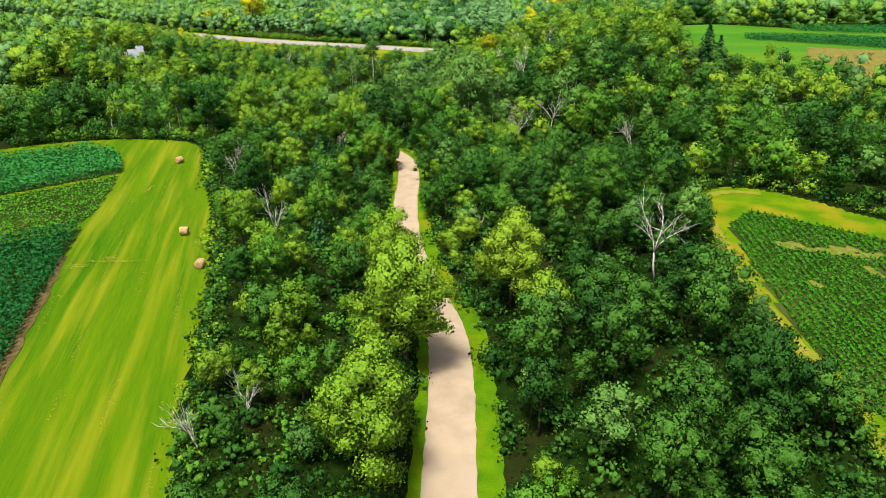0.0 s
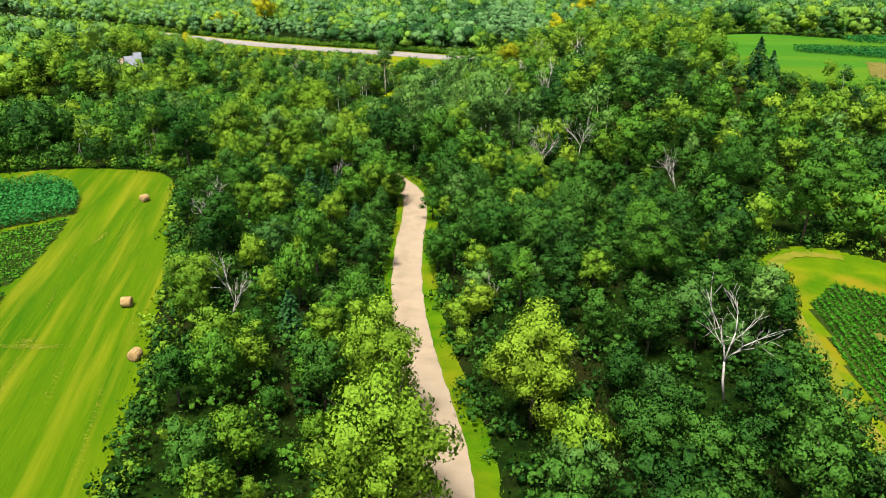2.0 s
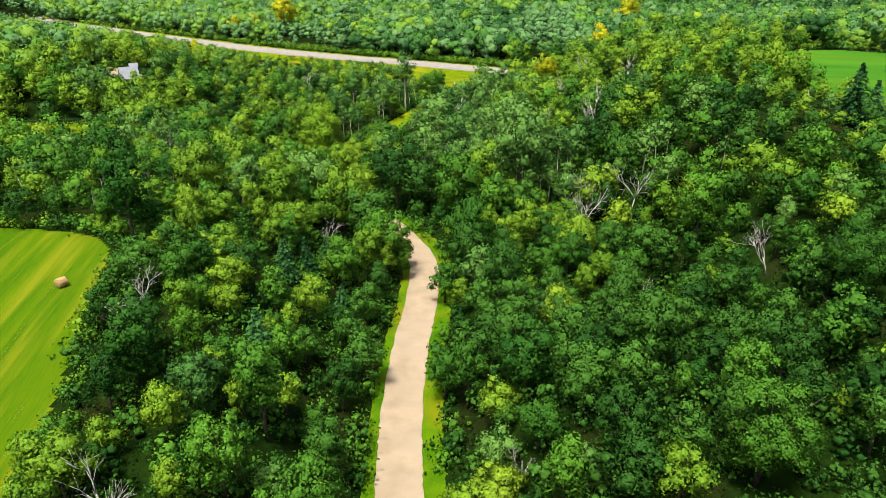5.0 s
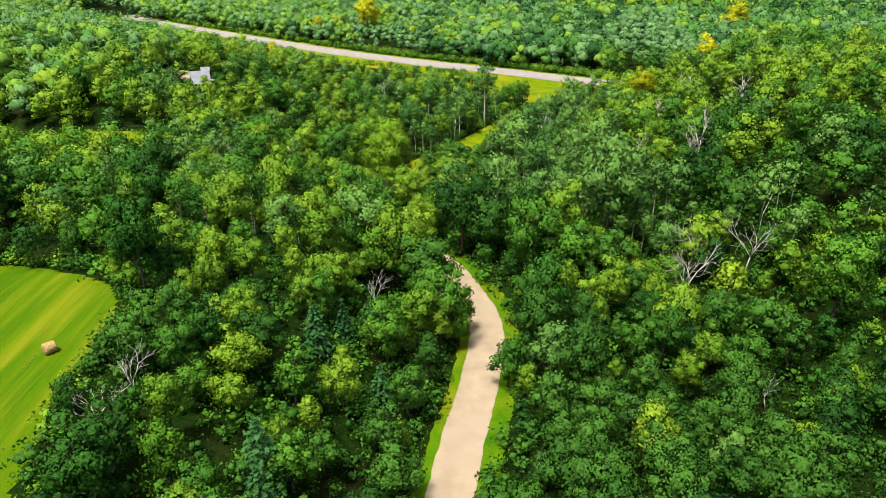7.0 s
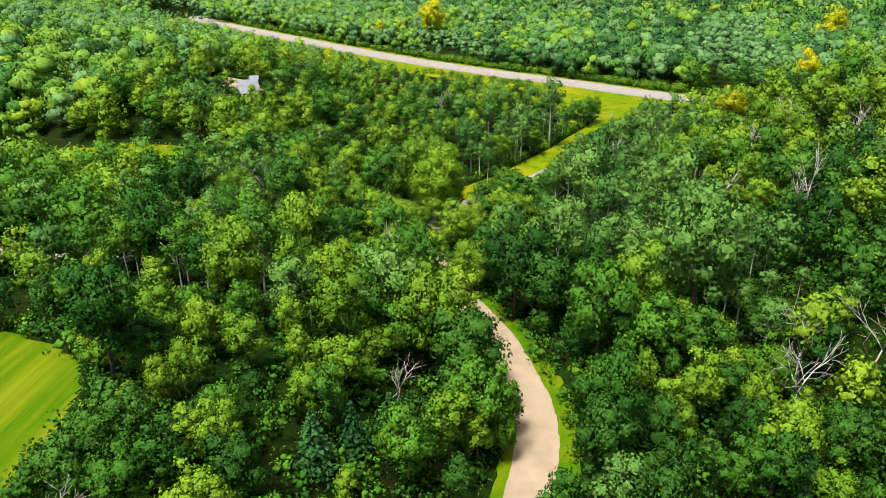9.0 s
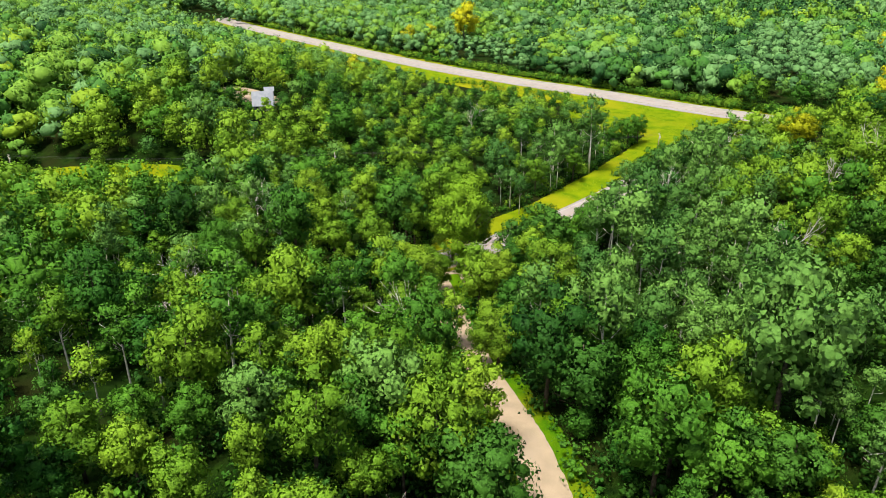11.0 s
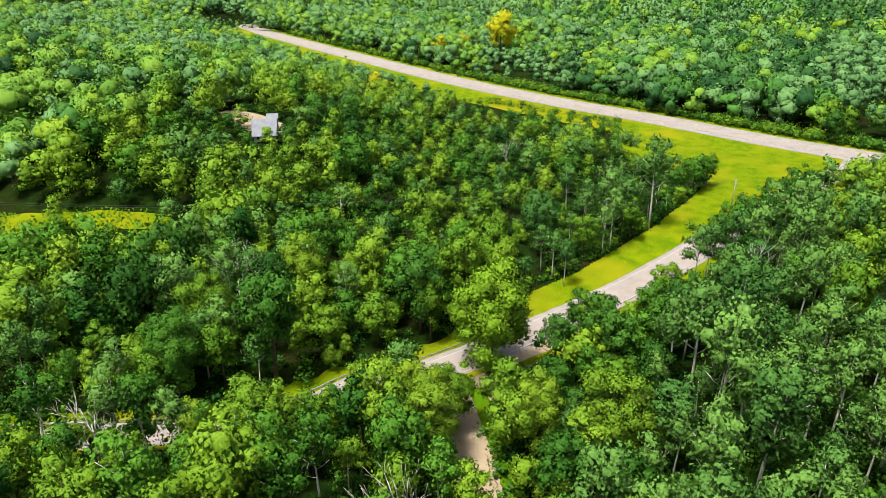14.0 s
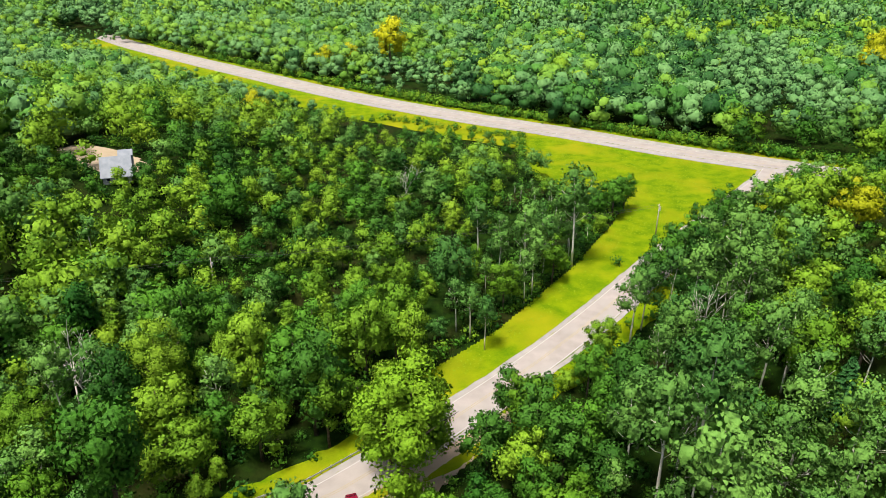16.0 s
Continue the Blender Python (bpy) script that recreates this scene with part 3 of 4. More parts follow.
def stature(x, y):
    """How tall the woods are, by place."""
    x, y = np.asarray(x, float), np.asarray(y, float)
    s = 0.74 + (0.42 - 0.26 * ease(0, 30, x) * (1 - ease(430, 470, y))) * ease(185, 225, y)
    s = s * (1 - (0.32 * ease(90, 120, -x) - 0.18 * ease(164, 180, -x)) * ease(385, 410, y) * (1 - ease(640, 700, y)))
    s = s * (1 - 0.45 * ease(-10, 5, x) * (1 - ease(40, 60, x)) * ease(400, 425, y) * (1 - ease(475, 490, y)))
    s = s * (1 - 0.38 * ease(55, 80, x) * ease(222, 240, y) * (1 - ease(275, 300, y)))
    between = ease(60, 75, -x) * (1 - ease(115, 140, -x)) * ease(318, 345, y) * (1 - ease(500, 520, y))
    near_meadow = ease(40, 60, -x) * ease(330, 350, y) * (1 - ease(480, 500, y)) * (1 - ease(110, 130, -x))
    to_road = away(HIGHWAY_FAR, x, y)
    south = y < np.interp(x, HIGHWAY_FAR[:, 0], HIGHWAY_FAR[:, 1])
    beside = np.where(south, 1 - ease(10, 75, to_road), 0.35 * (1 - ease(10, 30, to_road))) * ease(-20, 20, -x)
    east = 0.2 * (1 - ease(15, 30, away(HIGHWAY_NEAR, x, y))) * ease(248, 260, y) * (1 - ease(350, 365, y)) * ease(-4, 4, x - np.interp(y, HIGHWAY_NEAR[:, 1], HIGHWAY_NEAR[:, 0]))
    yard = 0.55 * (1 - ease(8, 34, np.hypot(x + 158, y - 372)))
    strip = 0.45 * (1 - ease(7, 22, away(STRIP_LINE - (0, 8), x, y)))
    low_edge = 0.5 * ease(66, 58, -x) * ease(382, 392, y) * (1 - ease(432, 440, y)) * ease(22, 27, -x)
    return s * (1 - low_edge) * (1 - 0.38 * np.maximum(between, near_meadow)) * (1 - 0.74 * beside) * (1 - np.maximum(yard, strip)) * (1 - east)


def scatter(x0, x1, y0, y1, step, rng, margin=0.0, taken=1.0):
    xs, ys = np.meshgrid(np.arange(x0, x1, step), np.arange(y0, y1, step * 0.87))
    xs = xs + (np.arange(xs.shape[0]) % 2)[:, None] * step / 2
    x = xs.ravel() + rng.uniform(-0.38, 0.38, xs.size) * step
    y = ys.ravel() + rng.uniform(-0.38, 0.38, xs.size) * step
    wide = (x > -np.maximum(50 + 0.5 * y, 1.38 * y - 185)) & (x < 48 + 0.6 * y)
    x, y = x[wide], y[wide]
    ok = wood_free(x, y, margin, taken)
    return x[ok], y[ok]


def mood(x, y, n):
    """Which trees grow where: aspen stands, light and dark patches."""
    v = noise.noise((x * 0.02, y * 0.02, 3.3)) + 0.6 * noise.noise((x * 0.07, y * 0.07, 7.7)) + rng.normal(0, 0.4) - 0.55 * float(ease(0, 15, x) * (1 - ease(130, 190, y))) - 0.1 * float(1 - ease(150, 200, y)) + 0.12 * float(ease(200, 260, y)) + 0.16 * float(ease(58, 66, -x) * ease(305, 320, y)) - 0.3 * float(ease(430, 470, y) * ease(-220, -80, x))
    aspen = noise.noise((x * 0.013 + 5, y * 0.013, 1.0)) + 0.5 * float(ease(-35, -10, x) * ease(255, 300, y) * (1 - ease(400, 430, y)) * (1 - ease(8, 26, x))) - 0.35 * float(ease(15, 30, x) * (1 - ease(430, 470, y)))
    aspen -= 2.0 * float(1 - ease(195, 210, y)) + 0.5 * float(ease(56, 62, -x) * ease(305, 318, y) * (1 - ease(470, 500, y)))
    if x < -45 and 205 < y < 262 and rng.uniform() < 0.5:
        return "aspen", "light" if rng.uniform() < 0.3 else "oak"
    if aspen + rng.normal(0, 0.14) > 0.26:
        return "aspen", "aspen"
    kind = ("broad", "broad", "tall", "small")[n % 4]
    chance = rng.uniform()
    if chance < 0.05 and not (x > 0 and y < 190):
        return kind, "bright"
    # share of grey-green leaves grows past y 300, haze put into the leaf colour
    if chance > 0.95 - 0.1 * float(ease(300, 330, y)):
        return kind, "aspen"
    if v < -0.2:
        return kind, "dark"
    if v > 0.2:
        return kind, "light"
    return kind, "oak"


# the trees that stand out, one by one: x, y, height in metres, width against the usual
def stand_out(kind, leaf, rows):
    tall = SHAPES[kind][0]
    for n, (x, y, h) in enumerate(rows):
        BIG.append((x, y, SHAPES[kind][1] * h / tall * 0.42))
        plant(kind, leaf, x, y, h / tall, n * 1.7, n)


stand_out("giant", "bright", [(11, 100.5, 18), (-110, 290, 17), (-101, 309, 18), (-29.5, 282, 17), (-59, 307, 17), (-32, 253, 14), (-59.5, 276, 15), (-40, 280, 13), (-54, 271.5, 16), (-54.5, 280.5, 13)])
stand_out("giant", "sunny", [(-54.5, 300, 25)])
stand_out("giant", "light", [(-8.0, 60, 18.5), (-5.2, 82.5, 20), (-8.8, 104, 17)])
stand_out("giant", "oak", [(-108, 277, 16), (-76, 341, 14), (-103, 273, 16), (31, 131, 13), (60, 175, 15), (75, 160, 16), (95, 150, 18), (120, 138, 18)])
stand_out("aspen", "aspen", [(-54.6, 346, 14), (-58, 348, 13), (-51, 343, 12), (-57, 270, 13), (-0.5, 314, 18), (-6, 303, 17), (2, 322, 18), (-20, 318, 14), (6, 296, 16), (-12, 290, 15), (-7, 330, 16), (4, 341, 17), (12, 330, 17)])
stand_out("broad", "light", [(-46.8, 286, 13), (-60.3, 280.6, 11), (-43, 277, 12), (-56, 275.8, 11)])
stand_out("tall", "light", [(-15.4, 207, 10), (-14.6, 201, 8.5), (-21, 197, 13), (-17.5, 199, 11), (-2.0, 186, 8.5), (-12.5, 118, 10), (7, 113, 11), (-42, 262 - 5, 12)])
stand_out("broad", "oak", [(-5.2, 191.5, 9.5), (-2.8, 160, 10), (-16, 376.5, 12.5), (-9.5, 389.5, 13), (-2, 403.5, 13), (-12, 369.5, 13), (-4, 386, 14), (-33, 409, 8.5), (-28.5, 415, 13), (-25.5, 421, 10), (-38, 413, 7.5)])
stand_out("broad", "dark", [(-19.5, 370, 12.5), (-13, 383, 13), (-6, 396, 13), (2, 411, 13), (-8, 378, 14), (-15.5, 163, 11), (-155, 384.5, 8.5), (-152, 381, 8)])
stand_out("small", "light", [(-36, 403, 5), (-31.5, 403, 5.5), (-42, 419, 6), (-48, 427, 6)])
stand_out("small", "bright", [(-68, 280, 6.5), (-77, 269, 7), (-86.5, 259, 6.5), (-97.5, 250, 7)])
stand_out("small", "oak", [(-72.5, 275, 6.5), (-81.5, 263.5, 7), (-92, 254.5, 6.5), (-103, 245, 7)])
stand_out("broad", "yellow", [(-188, 592, 18), (-181, 612, 16), (93, 630, 21), (24, 387, 16), (49, 408, 15), (-171, 478, 12), (103, 660, 22), (-157, 610, 16)])
stand_out("broad", "bright", [(-34, 267, 8), (7.7, 210, 8), (-90, 263, 8), (5, 133, 9), (14, 168, 10), (22, 151, 10), (-24, 92, 9), (-26, 141, 10), (33, 178, 11)])


# ---- bare and needle-leaved trees ----
def snag_arrays(h, rng, spread=0.55):
    """A leafless tree: a trunk that forks again and again into a fan of thin twigs."""
    out = []

    def grow(at, way, long, thick, depth):
        bend = (way + Vector(rng.normal(0, 0.1, 3))).normalized()
        mid = at + way * long * 0.5
        end = mid + bend * long * 0.5
        out.append(tube([at, mid, end], [thick, thick * 0.85, thick * 0.7], (7, 5, 4, 3, 3)[depth]))
        if depth < 4:
            for _ in range(3 if depth < 3 else 2):
                turn = (bend + Vector(rng.normal(0, spread, 3)) + Vector((0, 0, 0.18))).normalized()
                grow(end if rng.uniform() < 0.6 else mid, turn, long * rng.uniform(0.6, 0.9), thick * 0.62, depth + 1)

    grow(Vector((0, 0, 0)), Vector((rng.normal(0, 0.15), rng.normal(0, 0.15), 1)).normalized(), h * 0.36, h * 0.0125, 0)
    return joined(out)


SNAGS = [mesh_of("dead_wood", *snag_arrays(10, rng, (0.5, 0.34, 0.4, 0.46)[i]), DEAD_WOOD) for i in range(4)]
for n, (x, y, h) in enumerate([(34, 101, 14.5), (-31.5, 119, 10), (54, 194, 11), (-30.7, 204, 8), (-48, 156, 7), (33, 194, 6), (41, 194, 6), (26, 232, 14), (36, 234, 13), (31, 283, 17),
                               (45, 313, 16), (28, 340, 14), (36, 347, 15), (-23.4, 67, 7), (-27, 62, 7), (-49, 163, 8), (24, 223, 14), (-66, 246, 15), (-63, 248, 15), (-87, 243, 14),
                               (-112, 304, 15), (-75, 270, 6), (-17.5, 307, 13), (-3.6, 305, 14), (-116, 307, 15), (7, 135, 6), (-45, 250, 15), (-88, 410, 13), (15, 300, 16), (-10, 345, 15)]):
    m = Matrix.Translation((x, y, float(land(x, y)) - 0.1)) @ Matrix.Rotation(n * 2.1, 4, "Z") @ Matrix.Diagonal((h / 10, h / 10, h / 10, 1))
    ob = new("dead_tree", SNAGS[n % 4])
    ob.matrix_basis = m
    tagged(ob, "leafless grey-white dead tree among the green woods", "dead tree", "dead trees")
    BIG.append((x, y, (5.0 if h > 9 else 2.6) if y < 210 else 2.0))


def conifer_arrays(h, w, rng, tiers=19):
    p, d, s = [], [], []
    for k in range(tiers):
        u = k / (tiers - 1)
        r = (w / 2 * (1 - u) ** 0.8 + 0.12) * rng.uniform(0.75, 1.15)
        for a in np.arange(0, 2 * math.pi, 2 * math.pi / (5 + int(7 * (1 - u)))):
            a += rng.uniform(-0.2, 0.2)
            for f in (0.35, 0.65, 0.95):
                p.append((math.cos(a) * r * f, math.sin(a) * r * f, h * (0.1 + 0.9 * u) - r * f * 0.3 + rng.uniform(-0.25, 0.25)))
                d.append((math.cos(a) * 0.5, math.sin(a) * 0.5, 0.9))
                s.append(rng.uniform(0.45, 0.8))
    return cards(np.array(p), np.array(d), np.array(s), rng, 0.35)


NEEDLES = [mesh_of("needles", *conifer_arrays(9, 6.4, rng), LEAF["needle"]) for _ in range(3)]
STEM = mesh_of("stem", *tube([(0, 0, 0), (0, 0, 4), (0, 0, 8.6)], [0.16, 0.1, 0.03], 6), BARK)
for n, (x, y, h) in enumerate([(96.6, 265, 15), (-29, 156, 9), (-31.6, 190.7, 7), (-22.8, 181.6, 7), (-29, 197, 7), (-33.5, 184.6, 8), (112, 208, 10), (-22.5, 118, 7), (-26.6, 150.6, 8), (8.6, 327, 11), (100, 262, 12), (22, 205, 10)]):
    m = Matrix.Translation((x, y, float(land(x, y)) - 0.1)) @ Matrix.Rotation(n * 1.3, 4, "Z") @ Matrix.Diagonal((h / 9, h / 9, h / 9, 1))
    t = thing("conifer", m, "dark blue-green conifer among the deciduous woods", "conifer", "conifers")
    part("trunk", STEM, t)
    part("crown", NEEDLES[n % 3], t)
    BIG.append((x, y, 2.2))

# ---- the woods ----
near_x, near_y = scatter(-130, 130, 20, 440, 6.5, rng)
order = np.argsort(away(np.array([(0, 50), (-4, 110), (-8, 170), (-28, 230), (-50, 262), (-70, 290), (-45, 330)]), near_x, near_y))
near_s = stature(near_x, near_y)
LIMIT = {"broad": 300, "tall": 220, "aspen": 200, "small": 160}
STUFF, COUNT = {}, {}
for i in order:
    x, y = float(near_x[i]), float(near_y[i])
    kind, leaf = mood(x, y, int(rng.integers(0, 99)))
    size, turn, variant = rng.uniform(0.66 if y > 190 else 0.78, 1.26) * near_s[i], rng.uniform(0, 6.28), int(rng.integers(0, 5))
    COUNT[kind] = COUNT.get(kind, 0) + 1
    if COUNT[kind] <= LIMIT[kind]:
        plant(kind, leaf, x, y, size, turn, variant)
    else:
        STUFF.setdefault(leaf, []).append((kind, "mid", x, y, size, turn, variant))
for x0, x1, y0, y1, step, level in ((-420, -130, 120, 440, 7.6, "mid"), (130, 330, 0, 440, 8.5, "far"), (-560, 400, 440, 740, 8.6, "far"), (-760, 440, 740, 1000, 12.0, "remote")):
    far_x, far_y = scatter(x0, x1, y0, y1, step, rng)
    for x, y, grown in zip(far_x, far_y, stature(far_x, far_y)):
        kind, leaf = mood(x, y, int(rng.integers(0, 99)))
        # beyond y 430 paler, bluer leaves are swapped in to imitate distance haze
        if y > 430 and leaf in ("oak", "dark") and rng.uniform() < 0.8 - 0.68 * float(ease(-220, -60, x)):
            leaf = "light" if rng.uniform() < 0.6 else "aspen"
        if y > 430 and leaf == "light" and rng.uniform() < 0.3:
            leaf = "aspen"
        if y > 430 and kind in ("tall", "small"):
            kind = "broad"
        size = (rng.uniform(0.75, 1.22) if y < 430 else rng.uniform(0.86, 1.14)) * grown * (1.4 if step > 10 else 1.08)
        fine = "mid" if level == "far" and y < 500 and -260 < x < 60 else level if level != "mid" or x > -190 else "far"
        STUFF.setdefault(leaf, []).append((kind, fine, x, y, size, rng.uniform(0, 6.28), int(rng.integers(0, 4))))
# undergrowth fills the floor between the trees
for x, y in zip(*np.hstack((scatter(-62, 52, 40, 300, 3.7, rng, -1.8, 0.2), scatter(-140, -62, 40, 440, 6.5, rng, -1.8, 0.2), scatter(52, 110, 40, 300, 8.0, rng, -1.8, 0.2), scatter(-62, 52, 300, 440, 6.5, rng, -1.8, 0.2), scatter(-250, -140, 270, 430, 8.0, rng, -1.8, 0.2)))):
    if noise.noise((x * 0.05, y * 0.05, 9.0)) > -0.6 and np.hypot(x + 41, y - 108) > 3.0:
        STUFF.setdefault("oak" if rng.uniform() < 0.5 and not (x > 0 and y < 190) else "dark", []).append(("shrub", "low", x, y, rng.uniform(0.55, 1.15), rng.uniform(0, 6.28), int(rng.integers(0, 4))))
for poly in (HAYFIELD, BEANFIELD, HILLFIELD, YARD, MEADOW_EDGE):
    for a, b in zip(poly, np.roll(poly, -1, axis=0)):
        out_way = np.array((b[1] - a[1], a[0] - b[0])) / max(np.hypot(*(b - a)), 1e-6)
        for u in np.arange(0, 1, 2.3 / max(np.hypot(*(b - a)), 2.3)):
            x, y = a + (b - a) * u + rng.normal(0, 0.7, 2)
            for sign in (-1, 1):
                p = np.array((x, y)) + out_way * 2.0 * sign
                if not inside(poly, p[0], p[1]) and np.hypot(p[0] + 41, p[1] - 108) > 3.0 and 40 < p[1] < 505 and -190 < p[0] < 200 and float(away(HIGHWAY_NEAR, p[0], p[1])) > 11 and float(away(HIGHWAY_FAR, p[0], p[1])) > 14:
                    STUFF.setdefault(("oak", "light", "dark")[int(rng.integers(0, 3))], []).append(("shrub", "low", p[0], p[1], rng.uniform(0.5, 1.1), rng.uniform(0, 6.28), int(rng.integers(0, 4))))
edge = offset_line(HIGHWAY_FAR, -13.2)
for k in range(len(edge) - 1):
    for u in (0.0, 0.25, 0.5, 0.75):
        x, y = edge[k] * (1 - u) + edge[k + 1] * u + rng.normal(0, 1.2, 2)
        if -345 < x < 120:
            STUFF.setdefault("light" if rng.uniform() < 0.5 else "oak", []).append(("shrub", "low", x, y, rng.uniform(0.7, 1.5), rng.uniform(0, 6.28), int(rng.integers(0, 4))))
GROUPS = {}
for leaf, trees in STUFF.items():
    for row in trees:
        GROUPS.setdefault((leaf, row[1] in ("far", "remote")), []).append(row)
for (leaf, distant), trees in GROUPS.items():
    vs, fs, ns, ts, ks, base = [], [], [], [], [], 0
    ground_z = land([t[2] for t in trees], [t[3] for t in trees])
    for (kind, level, x, y, size, turn, variant), z in zip(trees, ground_z):
        v, f, n, k, tone = CROWNS[kind, level][variant % 4]
        ks.append(k)
        c, s = math.cos(turn), math.sin(turn)
        spin = np.array(((c, s, 0), (-s, c, 0), (0, 0, 1)))
        vs.append((v * size) @ spin + np.array((x, y, z - 0.1)))
        ns.append(n @ spin)
        fs.append(f + base)
        ts.append(rng.uniform() + tone)
        base += len(v)
    tagged(new("woods", mesh_of("woods", np.concatenate(vs), np.concatenate(fs), (LEAF_HAZED.get(leaf, LEAF[leaf]) if distant else LEAF[leaf]), np.concatenate(ts), np.concatenate(ns), np.concatenate(ks))),
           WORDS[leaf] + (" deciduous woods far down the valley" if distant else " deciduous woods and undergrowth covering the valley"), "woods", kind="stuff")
# pale trunks of the aspens in the joined woods
stems = [t for t in STUFF.get("aspen", []) + STUFF.get("light", []) if t[0] == "aspen" and t[3] < 430]
out = []
for kind, level, x, y, size, turn, variant in stems[:900]:
    z = float(land(x, y))
    out.append(tube([(x, y, z - 0.1), (x + rng.normal(0, 0.3), y + rng.normal(0, 0.3), z + 5 * size), (x + rng.normal(0, 0.6), y + rng.normal(0, 0.6), z + 10 * size)], [0.15, 0.11, 0.05], 5))
tagged(new("aspen_trunks", mesh_of("aspen_trunks", *joined(out), PALE_BARK)), "pale slender trunks of the aspen stands", "tree trunks", kind="stuff")


# ---- crops ----
def crop(name, poly, along, gap, step, high, sprays, size, leaf, label, thin=0.0, bald=()):
    """Rows of leafy plants over a field, joined."""
    way = np.array(along, float) / np.hypot(*along)
    side = np.array([-way[1], way[0]])
    u, v = poly @ way, poly @ side
    a, b = np.meshgrid(np.arange(u.min(), u.max(), step), np.arange(v.min(), v.max(), gap))
    x = a.ravel() * way[0] + b.ravel() * side[0]
    y = a.ravel() * way[1] + b.ravel() * side[1]
    ok = inside(poly, x, y)
    x, y = x[ok], y[ok]
    bare = np.array([noise.noise((p * 0.055, q * 0.11, 2.0)) for p, q in zip(x, y)])
    keep = bare < 0.42 - thin
    for a, b, p, q in bald:
        keep &= ((x - a) / p) ** 2 + ((y - b) / q) ** 2 + 0.5 * np.sin(x * 2.3 + y) > 1
    x, y = x[keep], y[keep]
    z = land(x, y)
    grown = 0.75 + 0.5 * np.clip(0.42 - thin - bare[keep], 0, 0.5)
    p, d, s = [], [], []
    for k in range(sprays):
        f = (k + 0.7) / sprays
        p.append(np.stack((x + rng.normal(0, gap * 0.14, len(x)), y + rng.normal(0, gap * 0.14, len(x)), z + high * f * grown), 1))
        d.append(np.tile((0, 0, 1.0), (len(x), 1)))
        s.append(rng.uniform(0.7, 1.3, len(x)) * size)
    v, f = cards(np.concatenate(p), np.concatenate(d), np.concatenate(s), rng, 0.8)
    tagged(new(name, mesh_of(name, v, f, LEAF[leaf])), label, "crop", kind="stuff")


CORN_FAR = np.array([(-77, 161.5), (-97, 145.5), (-128, 121), (-140, 140), (-112, 172), (-94, 182), (-86, 178), (-80.5, 170.5)])
BEAN_STRIP = np.array([(-74.5, 150), (-77, 159), (-97, 143), (-128, 119), (-120, 96), (-83, 120.5), (-73, 129), (-71.5, 133)])
CORN_NEAR = np.array([(-70.5, 126.5), (-82, 119), (-120, 95), (-110, 40), (-48, 40), (-58.7, 79), (-66, 108)])
BEANS = np.array([(54.7, 125), (62, 132.6), (81, 118), (100, 108), (105, 60), (100, 35), (52, 35), (51, 63), (50, 90)])
HILL_CORN = (np.array([(139, 337), (137.5, 331), (142, 326), (157, 319), (186, 302), (225, 284), (240, 300), (205, 322), (180, 332), (150, 338)]), np.array([(173, 368), (174, 359), (200, 351), (260, 340), (262, 362), (222, 368)]))
HILL_EARTH = np.array([(154, 307), (141, 278), (150, 250), (185, 232), (235, 235), (225, 275), (186, 297)])
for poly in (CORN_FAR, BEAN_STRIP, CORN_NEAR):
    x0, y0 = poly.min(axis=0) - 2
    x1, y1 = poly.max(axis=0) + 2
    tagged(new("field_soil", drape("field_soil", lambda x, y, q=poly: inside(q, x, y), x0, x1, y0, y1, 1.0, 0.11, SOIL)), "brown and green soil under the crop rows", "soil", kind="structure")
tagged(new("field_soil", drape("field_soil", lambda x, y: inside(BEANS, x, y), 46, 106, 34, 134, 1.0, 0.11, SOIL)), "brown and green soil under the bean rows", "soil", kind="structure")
tagged(new("bare_earth", drape("bare_earth", lambda x, y: inside(HILL_EARTH, x, y), 138, 238, 228, 310, 1.0, 0.12, DRY_EARTH)), "bare brown earth on the hill field", "soil", kind="structure")
THIN_CROP = surface("thin_yellowed_crop", (0.045, 0.085, 0.006), (0.14, 0.125, 0.025), 0.95, 0.9, 7.0, 0.5)
BARE = [(70, 113, 3.2, 2.0), (74, 111, 3.2, 1.2), (62, 115.5, 2.6, 1.6), (65.5, 113.5, 3.0, 0.9), (59.4, 100, 0.9, 1.3), (71.3, 104.5, 0.8, 2.6)]
tagged(new("bare_patches", drape("bare_patches", lambda x, y: np.any([((x - a) / p) ** 2 + ((y - b) / q) ** 2 + 0.5 * np.sin(x * 2.3 + y) < 1 for a, b, p, q in BARE], axis=0), 50, 85, 88, 120, 0.4, 0.14, THIN_CROP)),
       "dry bare patches in the bean field", "soil", kind="structure")
BARE_SOIL = surface("bare_brown_soil", (0.045, 0.035, 0.012), (0.10, 0.075, 0.03), 0.95, 0.8, 8.0, 0.6)
DRY_GRASS = surface("dry_yellow_grass", (0.085, 0.12, 0.006), (0.18, 0.15, 0.022), 0.95, 0.5, 7.0, 0.5, (0.10, 0.135, 0.004), 0.12)
tagged(new("soil_edge", ribbon("soil_edge", spline([(-67.5, 114), (-65.2, 107), (-58.0, 79), (-47.4, 40)], 12), -0.3, 1.3, 0.15, BARE_SOIL, 2, 0.35)), "strip of bare brown soil along the corn", "soil", kind="structure")
tagged(new("dry_track", ribbon("dry_track", spline([(47.6, 52), (48.6, 62), (48.6, 75), (48.2, 90), (50.2, 112), (52.2, 130), (55.5, 139.5), (61, 144), (68, 142.5)], 10), -1.3, 1.0, 0.16, DRY_GRASS, 3, 0.35)), "dry yellowed wheel track along the bean field", "track", kind="structure")
